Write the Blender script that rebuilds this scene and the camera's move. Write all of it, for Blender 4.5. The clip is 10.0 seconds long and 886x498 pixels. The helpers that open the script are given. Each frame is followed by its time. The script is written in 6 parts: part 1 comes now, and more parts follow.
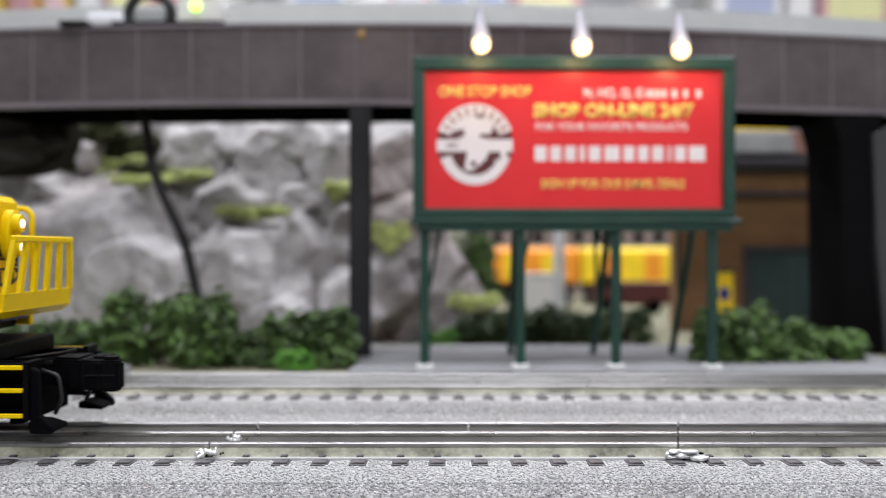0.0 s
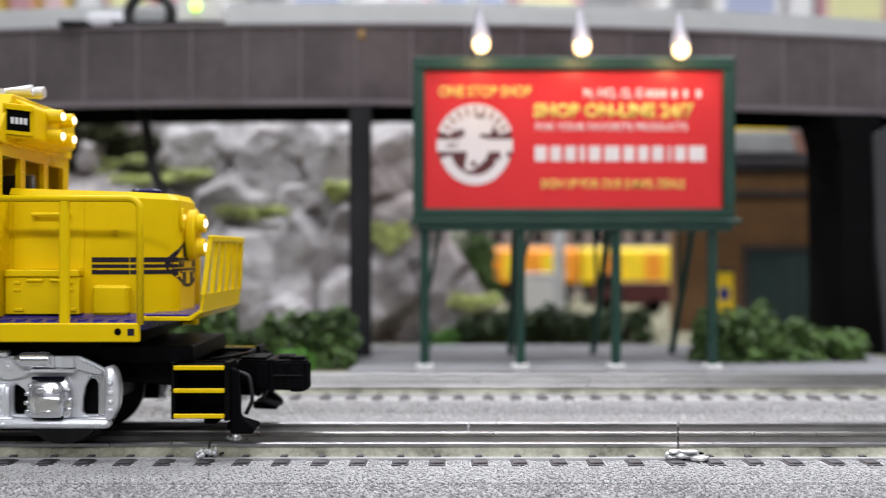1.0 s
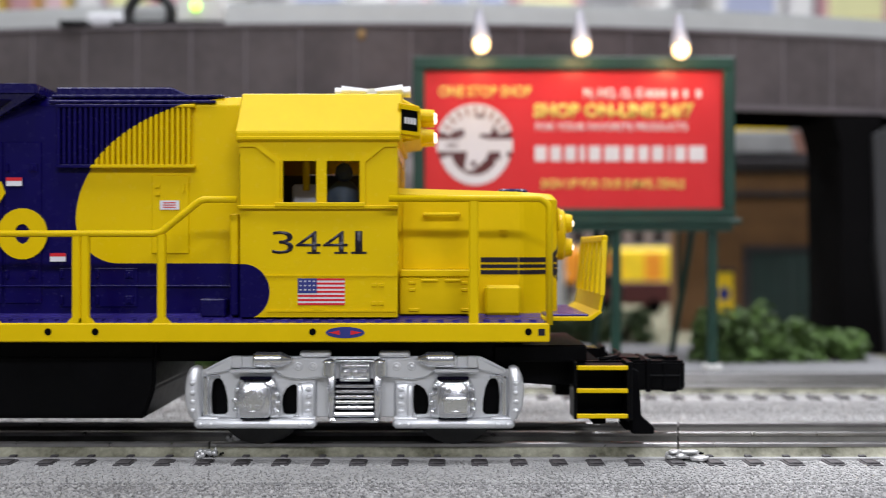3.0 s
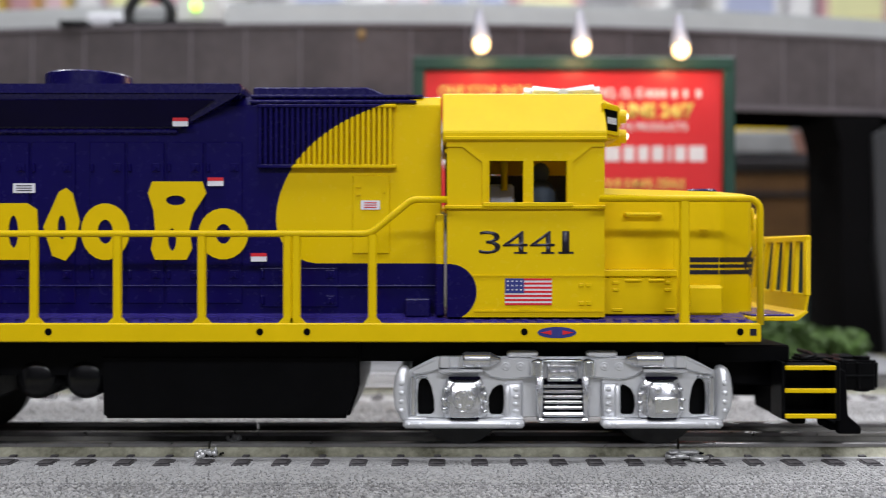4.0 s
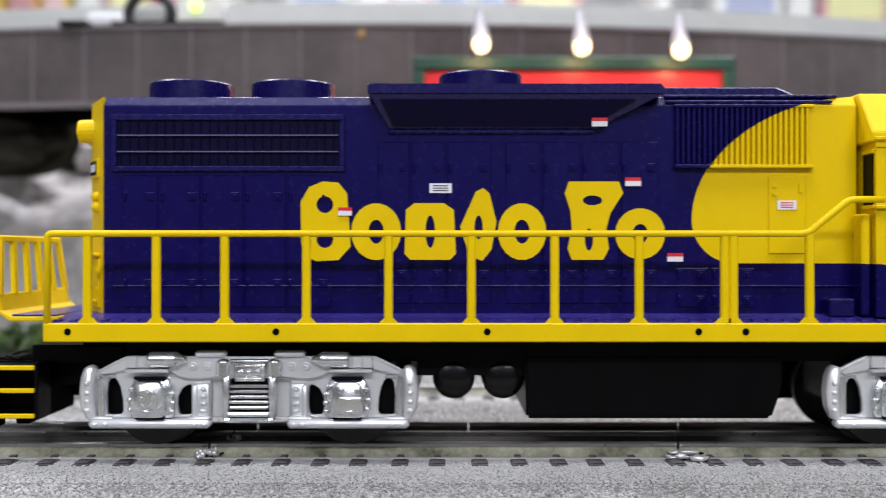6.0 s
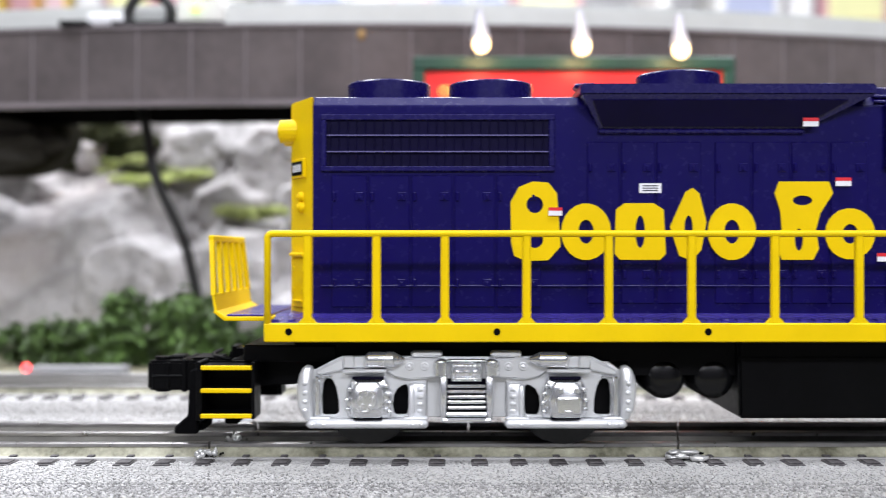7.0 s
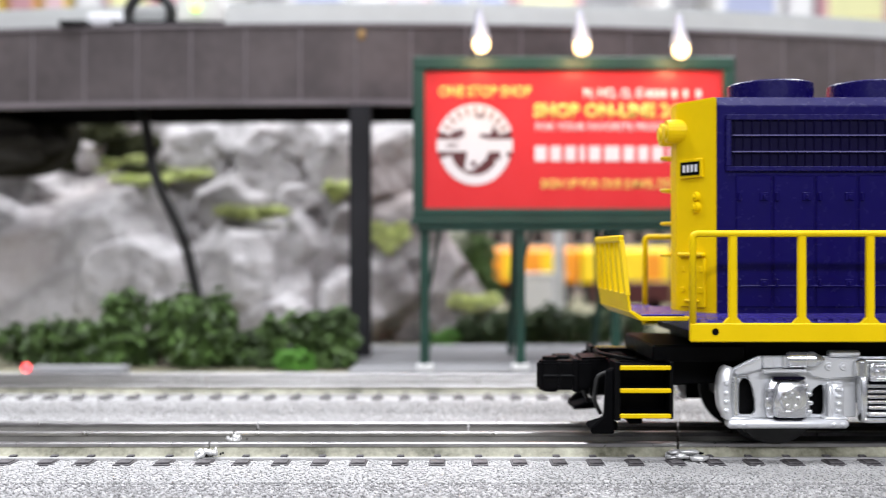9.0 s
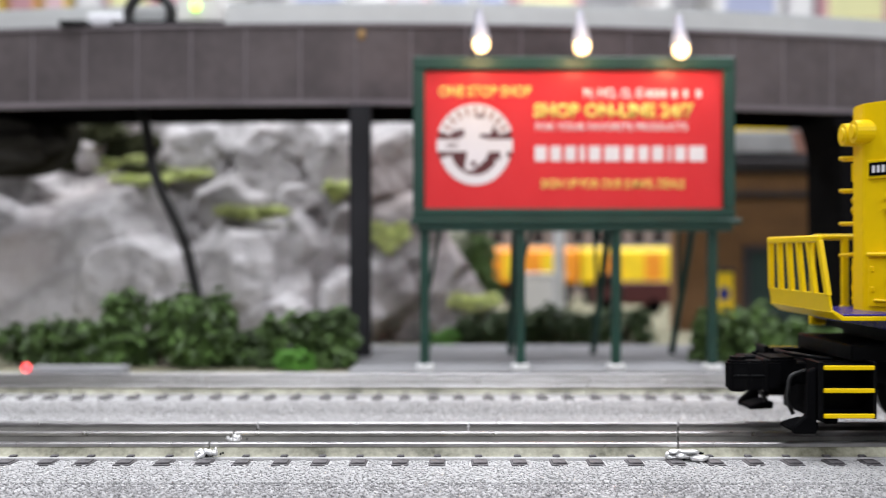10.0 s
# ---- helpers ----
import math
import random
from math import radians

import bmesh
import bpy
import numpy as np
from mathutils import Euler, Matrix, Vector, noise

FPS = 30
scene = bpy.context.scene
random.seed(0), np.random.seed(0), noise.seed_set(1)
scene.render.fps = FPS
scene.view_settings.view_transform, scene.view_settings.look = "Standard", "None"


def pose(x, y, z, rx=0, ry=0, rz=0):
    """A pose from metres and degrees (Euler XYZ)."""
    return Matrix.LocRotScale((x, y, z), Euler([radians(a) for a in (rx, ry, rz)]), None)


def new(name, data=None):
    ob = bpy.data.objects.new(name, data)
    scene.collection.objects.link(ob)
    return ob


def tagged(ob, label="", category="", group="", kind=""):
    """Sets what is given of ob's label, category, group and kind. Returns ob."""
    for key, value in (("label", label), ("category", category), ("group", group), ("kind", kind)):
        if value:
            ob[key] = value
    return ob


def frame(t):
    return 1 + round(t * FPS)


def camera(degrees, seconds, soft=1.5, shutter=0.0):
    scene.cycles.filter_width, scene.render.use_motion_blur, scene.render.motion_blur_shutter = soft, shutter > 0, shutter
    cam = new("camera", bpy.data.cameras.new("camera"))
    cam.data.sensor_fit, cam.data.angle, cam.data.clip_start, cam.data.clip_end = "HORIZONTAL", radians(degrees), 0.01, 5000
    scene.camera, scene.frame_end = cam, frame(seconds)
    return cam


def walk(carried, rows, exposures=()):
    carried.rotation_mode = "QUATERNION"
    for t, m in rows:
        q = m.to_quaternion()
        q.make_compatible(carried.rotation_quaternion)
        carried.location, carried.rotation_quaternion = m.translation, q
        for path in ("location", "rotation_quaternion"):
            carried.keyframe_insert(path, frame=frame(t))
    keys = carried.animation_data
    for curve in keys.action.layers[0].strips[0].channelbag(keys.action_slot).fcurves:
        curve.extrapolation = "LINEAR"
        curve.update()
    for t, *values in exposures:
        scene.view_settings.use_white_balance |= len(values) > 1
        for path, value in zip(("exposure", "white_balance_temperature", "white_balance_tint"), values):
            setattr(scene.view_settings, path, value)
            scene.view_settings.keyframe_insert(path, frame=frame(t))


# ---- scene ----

# ---------------------------------------------------------------- camera
FOV = 48.2
cam = camera(FOV, 10.0, 0.8, 0.3)
cam.data.dof.use_dof = True
cam.data.dof.focus_distance = 0.260
cam.data.dof.aperture_fstop = 9.5
EYE = pose(0, 0, 0.0577, 90.13, 0, 0)
walk(cam, [(0.0, EYE), (10.0, EYE)], exposures=[(0.0, 0.07), (2.0, 0.05), (3.5, 0.0), (4.6, 0.02), (5.5, 0.15), (6.8, 0.64), (7.5, 0.76), (8.2, 0.72), (9.0, 0.54), (10.0, 0.24)])

MM = 0.001
TRACK_Y = 296.5
BACK_Y = 417.0

# ---------------------------------------------------------------- light
world = bpy.data.worlds.new("room_air")
scene.world = world
world.use_nodes = True
world.node_tree.nodes["Background"].inputs[0].default_value = (0.8, 0.85, 1.0, 1)
world.node_tree.nodes["Background"].inputs[1].default_value = 0.02


def ceiling_lamp(x, y, sx, sy, watts, tone):
    data = bpy.data.lights.new("ceiling_lamp", "AREA")
    data.shape, data.size, data.size_y = "RECTANGLE", sx, sy
    data.energy, data.color = watts, tone
    ob = new("ceiling_lamp", data)
    ob.matrix_world = pose(x, y, 1.53, 0, 0, 0)
    return ob


for lx, ly, watts in ((-0.9, -1.9, 35), (0.9, -1.9, 45), (-0.9, 0.9, 22), (0.9, 0.9, 24), (0.0, 2.0, 20), (0.0, -0.1, 16)):
    ceiling_lamp(lx, ly, 1.2, 0.3, watts, (0.95, 0.97, 1.05))

# ---------------------------------------------------------------- materials


def material(name, color, rough=0.5, metal=0.0, vary=0.12, scale=60.0, bump=0.0, bump_scale=600.0, coat=0.0, color2=None, emit=None, power=0.0, random_amount=0.0, spec=0.5):
    """Paint, plastic, stone or metal with stains at two sizes and fine relief; scale is in repeats per metre."""
    m = bpy.data.materials.new(name)
    m.use_nodes = True
    n, l = m.node_tree.nodes, m.node_tree.links
    p = n["Principled BSDF"]
    co = n.new("ShaderNodeTexCoord")
    big = n.new("ShaderNodeTexNoise")
    big.inputs["Scale"].default_value, big.inputs["Detail"].default_value = scale, 6
    fine = n.new("ShaderNodeTexNoise")
    fine.inputs["Scale"].default_value, fine.inputs["Detail"].default_value = scale * 9, 3
    l.new(co.outputs["Object"], big.inputs["Vector"])
    l.new(co.outputs["Object"], fine.inputs["Vector"])
    add = n.new("ShaderNodeMath")
    add.operation = "MULTIPLY_ADD"
    add.inputs[1].default_value = 0.35
    l.new(fine.outputs["Fac"], add.inputs[0])
    l.new(big.outputs["Fac"], add.inputs[2])
    ramp = n.new("ShaderNodeValToRGB")
    c2 = color2 or tuple(min(1, c * (1 + vary)) for c in color)
    ramp.color_ramp.elements[0].position, ramp.color_ramp.elements[1].position = 0.45, 0.95
    ramp.color_ramp.elements[0].color = (*[c * (1 - vary) for c in color], 1)
    ramp.color_ramp.elements[1].color = (*c2, 1)
    l.new(add.outputs[0], ramp.inputs["Fac"])
    out = ramp.outputs["Color"]
    if random_amount:
        info = n.new("ShaderNodeObjectInfo")
        geo = n.new("ShaderNodeNewGeometry")
        mix = n.new("ShaderNodeMath")
        mix.operation = "ADD"
        l.new(info.outputs["Random"], mix.inputs[0])
        l.new(geo.outputs["Random Per Island"], mix.inputs[1])
        rng = n.new("ShaderNodeMapRange")
        rng.inputs["From Max"].default_value = 2.0
        rng.inputs["To Min"].default_value, rng.inputs["To Max"].default_value = 1 - random_amount, 1 + random_amount
        l.new(mix.outputs[0], rng.inputs["Value"])
        hsv = n.new("ShaderNodeHueSaturation")
        l.new(rng.outputs[0], hsv.inputs["Value"])
        l.new(out, hsv.inputs["Color"])
        out = hsv.outputs["Color"]
    l.new(out, p.inputs["Base Color"])
    rr = n.new("ShaderNodeMapRange")
    rr.inputs["To Min"].default_value, rr.inputs["To Max"].default_value = max(0.02, rough - 0.08), min(1, rough + 0.1)
    l.new(fine.outputs["Fac"], rr.inputs["Value"])
    l.new(rr.outputs[0], p.inputs["Roughness"])
    p.inputs["Metallic"].default_value = metal
    p.inputs["Coat Weight"].default_value = coat
    p.inputs["Specular IOR Level"].default_value = spec
    if bump:
        bn = n.new("ShaderNodeTexNoise")
        bn.inputs["Scale"].default_value, bn.inputs["Detail"].default_value = bump_scale, 4
        l.new(co.outputs["Object"], bn.inputs["Vector"])
        b = n.new("ShaderNodeBump")
        b.inputs["Strength"].default_value, b.inputs["Distance"].default_value = bump, 0.0006
        l.new(bn.outputs["Fac"], b.inputs["Height"])
        l.new(b.outputs["Normal"], p.inputs["Normal"])
    if emit:
        p.inputs["Emission Color"].default_value = (*emit, 1)
        p.inputs["Emission Strength"].default_value = power
    return m


YELLOW = (0.75, 0.515, 0.0016)
BLUE = (0.0040, 0.0017, 0.068)
yellow_paint = material("yellow_paint", YELLOW, 0.36, spec=0.15, vary=0.05, bump=0.06, bump_scale=2500)
blue_paint = material("blue_paint", BLUE, 0.26, spec=0.42, vary=0.10, bump=0.04, bump_scale=2500)
# Paler blue puts the light caught on the screen bars into their colour.
screen_bar_lit = material("screen_bar_lit", (0.12, 0.11, 0.26), 0.25, vary=0.1)
purple_deck = material("purple_deck", (0.030, 0.020, 0.19), 0.20, vary=0.2, bump=0.9, bump_scale=550)
silver_paint = material("silver_paint", (0.76, 0.77, 0.79), 0.36, 0.50, vary=0.08, scale=14)
silver_bright = material("silver_bright", (0.76, 0.77, 0.79), 0.24, 0.9, vary=0.08, scale=20)
black_plastic = material("black_plastic", (0.0025, 0.0025, 0.003), 0.36, vary=0.3, bump=0.1, spec=0.07)
tank_black = material("tank_black", (0.003, 0.003, 0.0035), 0.22, vary=0.3, spec=0.30)
black_matte = material("black_matte", (0.0025, 0.0025, 0.003), 0.75, vary=0.3, spec=0.03)
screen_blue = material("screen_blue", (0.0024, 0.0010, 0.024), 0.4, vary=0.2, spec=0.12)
recess_shade = material("recess_shade", (0.002, 0.0015, 0.010), 0.5, vary=0.2, spec=0.08)
wheel_steel = material("wheel_steel", (0.03, 0.03, 0.03), 0.4, 0.6, vary=0.3)
rail_metal = material("rail_metal", (0.36, 0.35, 0.345), 0.30, 1.0, vary=0.18, scale=40, bump=0.12, bump_scale=400)
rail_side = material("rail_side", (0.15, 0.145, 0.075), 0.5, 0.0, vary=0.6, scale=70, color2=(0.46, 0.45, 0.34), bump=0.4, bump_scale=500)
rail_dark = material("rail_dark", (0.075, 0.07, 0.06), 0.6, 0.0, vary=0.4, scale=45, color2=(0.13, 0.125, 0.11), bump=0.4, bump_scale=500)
tie_plastic = material("tie_plastic", (0.040, 0.036, 0.038), 0.6, vary=0.5, scale=260, color2=(0.14, 0.13, 0.135), bump=0.8, random_amount=0.3)
ballast_dull = material("ballast_dull", (0.31, 0.305, 0.30), 0.85, vary=0.12, scale=30, random_amount=0.16)
roadbed_grey = material("roadbed_grey", (0.41, 0.405, 0.40), 0.85, vary=0.16, scale=28, bump=1.0, bump_scale=700)
gravel_grey = material("gravel_grey", (0.36, 0.357, 0.35), 0.75, vary=0.12, scale=30, random_amount=0.13)
gravel_mixed = material("gravel_mixed", (0.40, 0.395, 0.39), 0.6, vary=0.2, scale=60, random_amount=0.7)
concrete = material("concrete", (0.22, 0.22, 0.225), 0.85, vary=0.14, scale=25, bump=0.5)
white_block = material("white_block", (0.75, 0.75, 0.74), 0.7, vary=0.08)
ground_mat = material("ground_cover", (0.16, 0.17, 0.08), 0.95, vary=0.4, scale=30, bump=1.0, color2=(0.34, 0.31, 0.22))
girder_paint = material("girder_paint", (0.098, 0.082, 0.083), 0.75, spec=0.3, vary=0.40, scale=17, bump=0.35, bump_scale=260)
girder_edge = material("girder_edge", (0.17, 0.145, 0.155), 0.7, vary=0.2, scale=30, bump=0.3)
underdeck_shade = material("underdeck_shade", (0.005, 0.0045, 0.0045), 0.9, spec=0.05, vary=0.4, scale=20, bump=0.3)
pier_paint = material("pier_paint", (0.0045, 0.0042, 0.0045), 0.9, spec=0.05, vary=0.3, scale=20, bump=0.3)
post_paint = material("post_paint", (0.016, 0.016, 0.018), 0.7, spec=0.25, vary=0.3, scale=20, bump=0.3)
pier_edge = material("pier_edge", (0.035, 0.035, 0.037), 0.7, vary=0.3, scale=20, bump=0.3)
deck_white = material("deck_white", (0.60, 0.61, 0.59), 0.45, vary=0.1, scale=10)
board_green = material("board_green", (0.006, 0.042, 0.027), 0.45, vary=0.25, scale=40, bump=0.2)
poster_red = material("poster_red", (0.72, 0.030, 0.034), 0.32, vary=0.1, scale=8)
poster_yellow = material("poster_yellow", (0.86, 0.66, 0.14), 0.4, vary=0.05)
poster_white = material("poster_white", (0.82, 0.76, 0.76), 0.4, vary=0.06)
ink_dark = material("ink_dark", (0.007, 0.004, 0.016), 0.4, vary=0.1)
label_white = material("label_white", (0.75, 0.75, 0.80), 0.5, vary=0.05)
label_red = material("label_red", (0.62, 0.008, 0.02), 0.5, vary=0.05)
flag_blue = material("flag_blue", (0.02, 0.03, 0.20), 0.5, vary=0.05)
lamp_tin = material("lamp_tin", (0.62, 0.62, 0.70), 0.3, 0.4, vary=0.1)
bulb_glow = material("bulb_glow", (1, 0.8, 0.5), 0.3, emit=(1.0, 0.70, 0.34), power=2.6)
head_glow = material("head_glow", (1, 0.9, 0.7), 0.2, emit=(1.0, 0.86, 0.62), power=2.6)
amber_glow = material("amber_glow", (1, 0.6, 0.2), 0.2, emit=(1.0, 0.55, 0.12), power=1.2)
green_glow = material("green_glow", (0.6, 1, 0.2), 0.2, emit=(0.55, 1.0, 0.12), power=2.4)
red_glow = material("red_glow", (1, 0.1, 0.1), 0.2, emit=(1.0, 0.04, 0.05), power=2.0)
moss = material("moss", (0.56, 0.62, 0.25), 0.95, vary=0.35, scale=60, bump=1.0, random_amount=0.3)
leaf_green = material("leaf_green", (0.078, 0.138, 0.034), 0.55, vary=0.5, scale=70, random_amount=0.95)
moss_shade = material("moss_shade", (0.060, 0.066, 0.026), 0.95, vary=0.4, scale=60, bump=1.0, random_amount=0.5)
leaf_light = material("leaf_light", (0.10, 0.26, 0.035), 0.6, vary=0.25, scale=50, random_amount=0.4)
leaf_dark = material("leaf_dark", (0.045, 0.078, 0.026), 0.7, vary=0.3, scale=50, random_amount=0.5)
bark = material("bark", (0.07, 0.05, 0.035), 0.9, vary=0.3, bump=0.6)
cord_black = material("cord_black", (0.010, 0.010, 0.010), 0.55, vary=0.2)
wood_brown = material("wood_brown", (0.17, 0.085, 0.030), 0.75, vary=0.2, scale=30, bump=0.4, random_amount=0.12)
trim_dark = material("trim_dark", (0.035, 0.030, 0.034), 0.6, vary=0.2)
door_green = material("door_green", (0.010, 0.030, 0.026), 0.55, vary=0.2)
roof_grey = material("roof_grey", (0.50, 0.51, 0.52), 0.6, vary=0.15)
chimney_pink = material("chimney_pink", (0.45, 0.24, 0.19), 0.8, vary=0.2)
car_orange = material("car_orange", (0.85, 0.30, 0.01), 0.5, vary=0.12)
car_yellow = material("car_yellow", (0.90, 0.62, 0.01), 0.5, vary=0.12)
maroon = material("maroon", (0.10, 0.025, 0.028), 0.5, vary=0.2)
room_white = material("room_white", (0.74, 0.73, 0.70), 0.9, vary=0.05, scale=3)
floor_grey = material("floor_grey", (0.22, 0.21, 0.20), 0.6, vary=0.15, scale=5)
dim_wall = material("dim_wall", (0.10, 0.10, 0.11), 0.9, vary=0.1, scale=3)
bright_wall = material("bright_wall", (0.80, 0.80, 0.82), 0.8, vary=0.04, scale=4)


def rock_material():
    m = material("rock_grey", (0.40, 0.372, 0.362), 0.92, vary=0.36, scale=11, color2=(0.70, 0.68, 0.68), bump=0.9, bump_scale=160)
    n, l = m.node_tree.nodes, m.node_tree.links
    p = n["Principled BSDF"]
    base = p.inputs["Base Color"].links[0].from_socket
    co = n["Texture Coordinate"]
    stain = n.new("ShaderNodeTexNoise")
    stain.inputs["Scale"].default_value, stain.inputs["Detail"].default_value = 7.0, 5
    l.new(co.outputs["Object"], stain.inputs["Vector"])
    r = n.new("ShaderNodeValToRGB")
    r.color_ramp.elements[0].position, r.color_ramp.elements[1].position = 0.50, 0.68
    l.new(stain.outputs["Fac"], r.inputs["Fac"])
    mix = n.new("ShaderNodeMixRGB")
    mix.inputs["Color2"].default_value = (0.40, 0.335, 0.315, 1)
    l.new(r.outputs["Color"], mix.inputs["Fac"])
    l.new(base, mix.inputs["Color1"])
    # thin dark veins painted in for the shade of cracks
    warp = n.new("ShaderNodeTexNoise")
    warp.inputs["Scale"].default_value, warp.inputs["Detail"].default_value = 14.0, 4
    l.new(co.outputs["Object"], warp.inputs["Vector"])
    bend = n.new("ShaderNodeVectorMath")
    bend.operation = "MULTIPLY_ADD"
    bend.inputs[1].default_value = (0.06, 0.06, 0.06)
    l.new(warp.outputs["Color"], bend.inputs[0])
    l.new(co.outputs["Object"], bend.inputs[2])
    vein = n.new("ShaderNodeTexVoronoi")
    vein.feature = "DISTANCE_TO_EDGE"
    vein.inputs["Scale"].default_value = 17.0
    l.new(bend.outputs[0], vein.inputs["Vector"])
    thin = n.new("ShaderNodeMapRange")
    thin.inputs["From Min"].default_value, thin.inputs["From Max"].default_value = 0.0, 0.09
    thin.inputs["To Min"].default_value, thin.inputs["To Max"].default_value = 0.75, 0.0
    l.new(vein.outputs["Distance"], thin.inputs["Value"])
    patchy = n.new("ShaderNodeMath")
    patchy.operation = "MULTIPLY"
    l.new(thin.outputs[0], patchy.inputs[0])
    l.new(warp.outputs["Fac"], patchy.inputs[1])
    crack_shade = n.new("ShaderNodeMixRGB")
    crack_shade.inputs["Color2"].default_value = (0.07, 0.062, 0.058, 1)
    l.new(patchy.outputs[0], crack_shade.inputs["Fac"])
    l.new(mix.outputs["Color"], crack_shade.inputs["Color1"])
    l.new(crack_shade.outputs["Color"], p.inputs["Base Color"])
    return m


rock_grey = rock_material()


def livery_material():
    """Blue body paint with the rounded yellow warning field behind the cab; positions in the model's own millimetres."""
    m = material("livery_paint", BLUE, 0.24, spec=0.28, vary=0.06, bump=0.04, bump_scale=2500)
    n, l = m.node_tree.nodes, m.node_tree.links
    p = n["Principled BSDF"]
    blue = p.inputs["Base Color"].links[0].from_socket
    sep = n.new("ShaderNodeSeparateXYZ")
    l.new(n["Texture Coordinate"].outputs["Object"], sep.inputs[0])

    def math(op, a, b=0.0, c=0.0):
        q = n.new("ShaderNodeMath")
        q.operation = op
        for k, v in enumerate((a, b, c)):
            if isinstance(v, (int, float)):
                q.inputs[k].default_value = v
            else:
                l.new(v, q.inputs[k])
        return q.outputs[0]

    x = math("MULTIPLY", sep.outputs["X"], 1000)
    z = math("MULTIPLY", sep.outputs["Z"], 1000)

    def oval(cx, cz, a, b):
        u = math("DIVIDE", math("SUBTRACT", x, cx), a)
        v = math("DIVIDE", math("SUBTRACT", z, cz), b)
        return math("LESS_THAN", math("ADD", math("MULTIPLY", u, u), math("MULTIPLY", v, v)), 1.0)

    def both(a, b):
        return math("MULTIPLY", a, b)

    field = both(oval(73, 66.5, 50.5, 35.2), math("GREATER_THAN", z, 66.5))
    field = math("MAXIMUM", field, oval(34.6, 66.5, 12.1, 12.2))
    field = math("MAXIMUM", field, both(both(math("GREATER_THAN", x, 34.6), math("LESS_THAN", z, 66.6)), math("GREATER_THAN", z, 54.3)))
    field = math("MAXIMUM", field, math("GREATER_THAN", x, 68))
    lobe = math("MAXIMUM", both(math("LESS_THAN", x, 71.4), math("LESS_THAN", z, 54.2)), both(oval(71.4, 46.6, 7.3, 7.6), math("LESS_THAN", z, 54.2)))
    field = both(field, math("SUBTRACT", 1.0, lobe))
    mix = n.new("ShaderNodeMixRGB")
    mix.inputs["Color2"].default_value = (*YELLOW, 1)
    l.new(field, mix.inputs["Fac"])
    l.new(blue, mix.inputs["Color1"])
    l.new(mix.outputs["Color"], p.inputs["Base Color"])
    return m


livery = livery_material()

# ---------------------------------------------------------------- mesh helpers (millimetres)


def part(name, bm, mat, parent=None, label="", origin=(0, 0, 0), smooth=False):
    """Link a bmesh, drawn in millimetres, as one mesh object under parent."""
    bmesh.ops.transform(bm, matrix=Matrix.Diagonal((MM, MM, MM, 1)) @ Matrix.Translation([-c for c in origin]), verts=bm.verts)
    me = bpy.data.meshes.new(name)
    bm.normal_update()
    bm.to_mesh(me)
    bm.free()
    me.materials.append(mat)
    if smooth:
        me.polygons.foreach_set("use_smooth", [True] * len(me.polygons))
    ob = new(name, me)
    ob.location = [c * MM for c in origin]
    if parent is not None:
        ob.parent = parent
    if label:
        ob["label"] = label
    return ob


def round_sides(ob, angle=0.62):
    """Shade curved sides smooth and keep corners sharp."""
    me = ob.data
    bm = bmesh.new()
    bm.from_mesh(me)
    for f in bm.faces:
        f.smooth = True
    for e in bm.edges:
        e.smooth = e.is_manifold and e.calc_face_angle(0.0) < angle
    bm.to_mesh(me)
    bm.free()
    return ob


def thing(name, x, y, z, label, category, group="", kind=""):
    ob = new(name)
    ob.location = (x * MM, y * MM, z * MM)
    return tagged(ob, label, category, group, kind)


def B():
    return bmesh.new()


def soften(bm, verts, width, segments=1):
    edges = {e for v in verts for e in v.link_edges}
    if width > 0:
        bmesh.ops.bevel(bm, geom=list(edges), offset=width, segments=segments, affect="EDGES", clamp_overlap=True)


def box(bm, x0, x1, y0, y1, z0, z1, bevel=0.0, segments=1):
    v = bmesh.ops.create_cube(bm, size=1.0, matrix=Matrix.LocRotScale(((x0 + x1) / 2, (y0 + y1) / 2, (z0 + z1) / 2), None, (abs(x1 - x0), abs(y1 - y0), abs(z1 - z0))))["verts"]
    soften(bm, v, bevel, segments)
    return bm


def prism(bm, pts, a, b, axis="y", bevel=0.0, segments=1):
    """A polygon drawn in the plane across axis, drawn out from a to b along it."""
    def put(u, w, c):
        return {"y": (u, c, w), "x": (c, u, w), "z": (u, w, c)}[axis]
    lo = [bm.verts.new(put(u, w, a)) for u, w in pts]
    hi = [bm.verts.new(put(u, w, b)) for u, w in pts]
    faces = [bm.faces.new(lo), bm.faces.new(hi[::-1])]
    for i in range(len(pts)):
        j = (i + 1) % len(pts)
        faces.append(bm.faces.new((lo[j], lo[i], hi[i], hi[j])))
    bmesh.ops.recalc_face_normals(bm, faces=faces)
    soften(bm, lo + hi, bevel, segments)
    return bm


def rod(bm, p, q, r0, r1=None, seg=10):
    p, q = Vector(p), Vector(q)
    d = q - p
    m = Matrix.Translation((p + q) / 2) @ d.to_track_quat("Z", "Y").to_matrix().to_4x4()
    bmesh.ops.create_cone(bm, cap_ends=True, segments=seg, radius1=r0, radius2=r0 if r1 is None else r1, depth=d.length, matrix=m)
    return bm


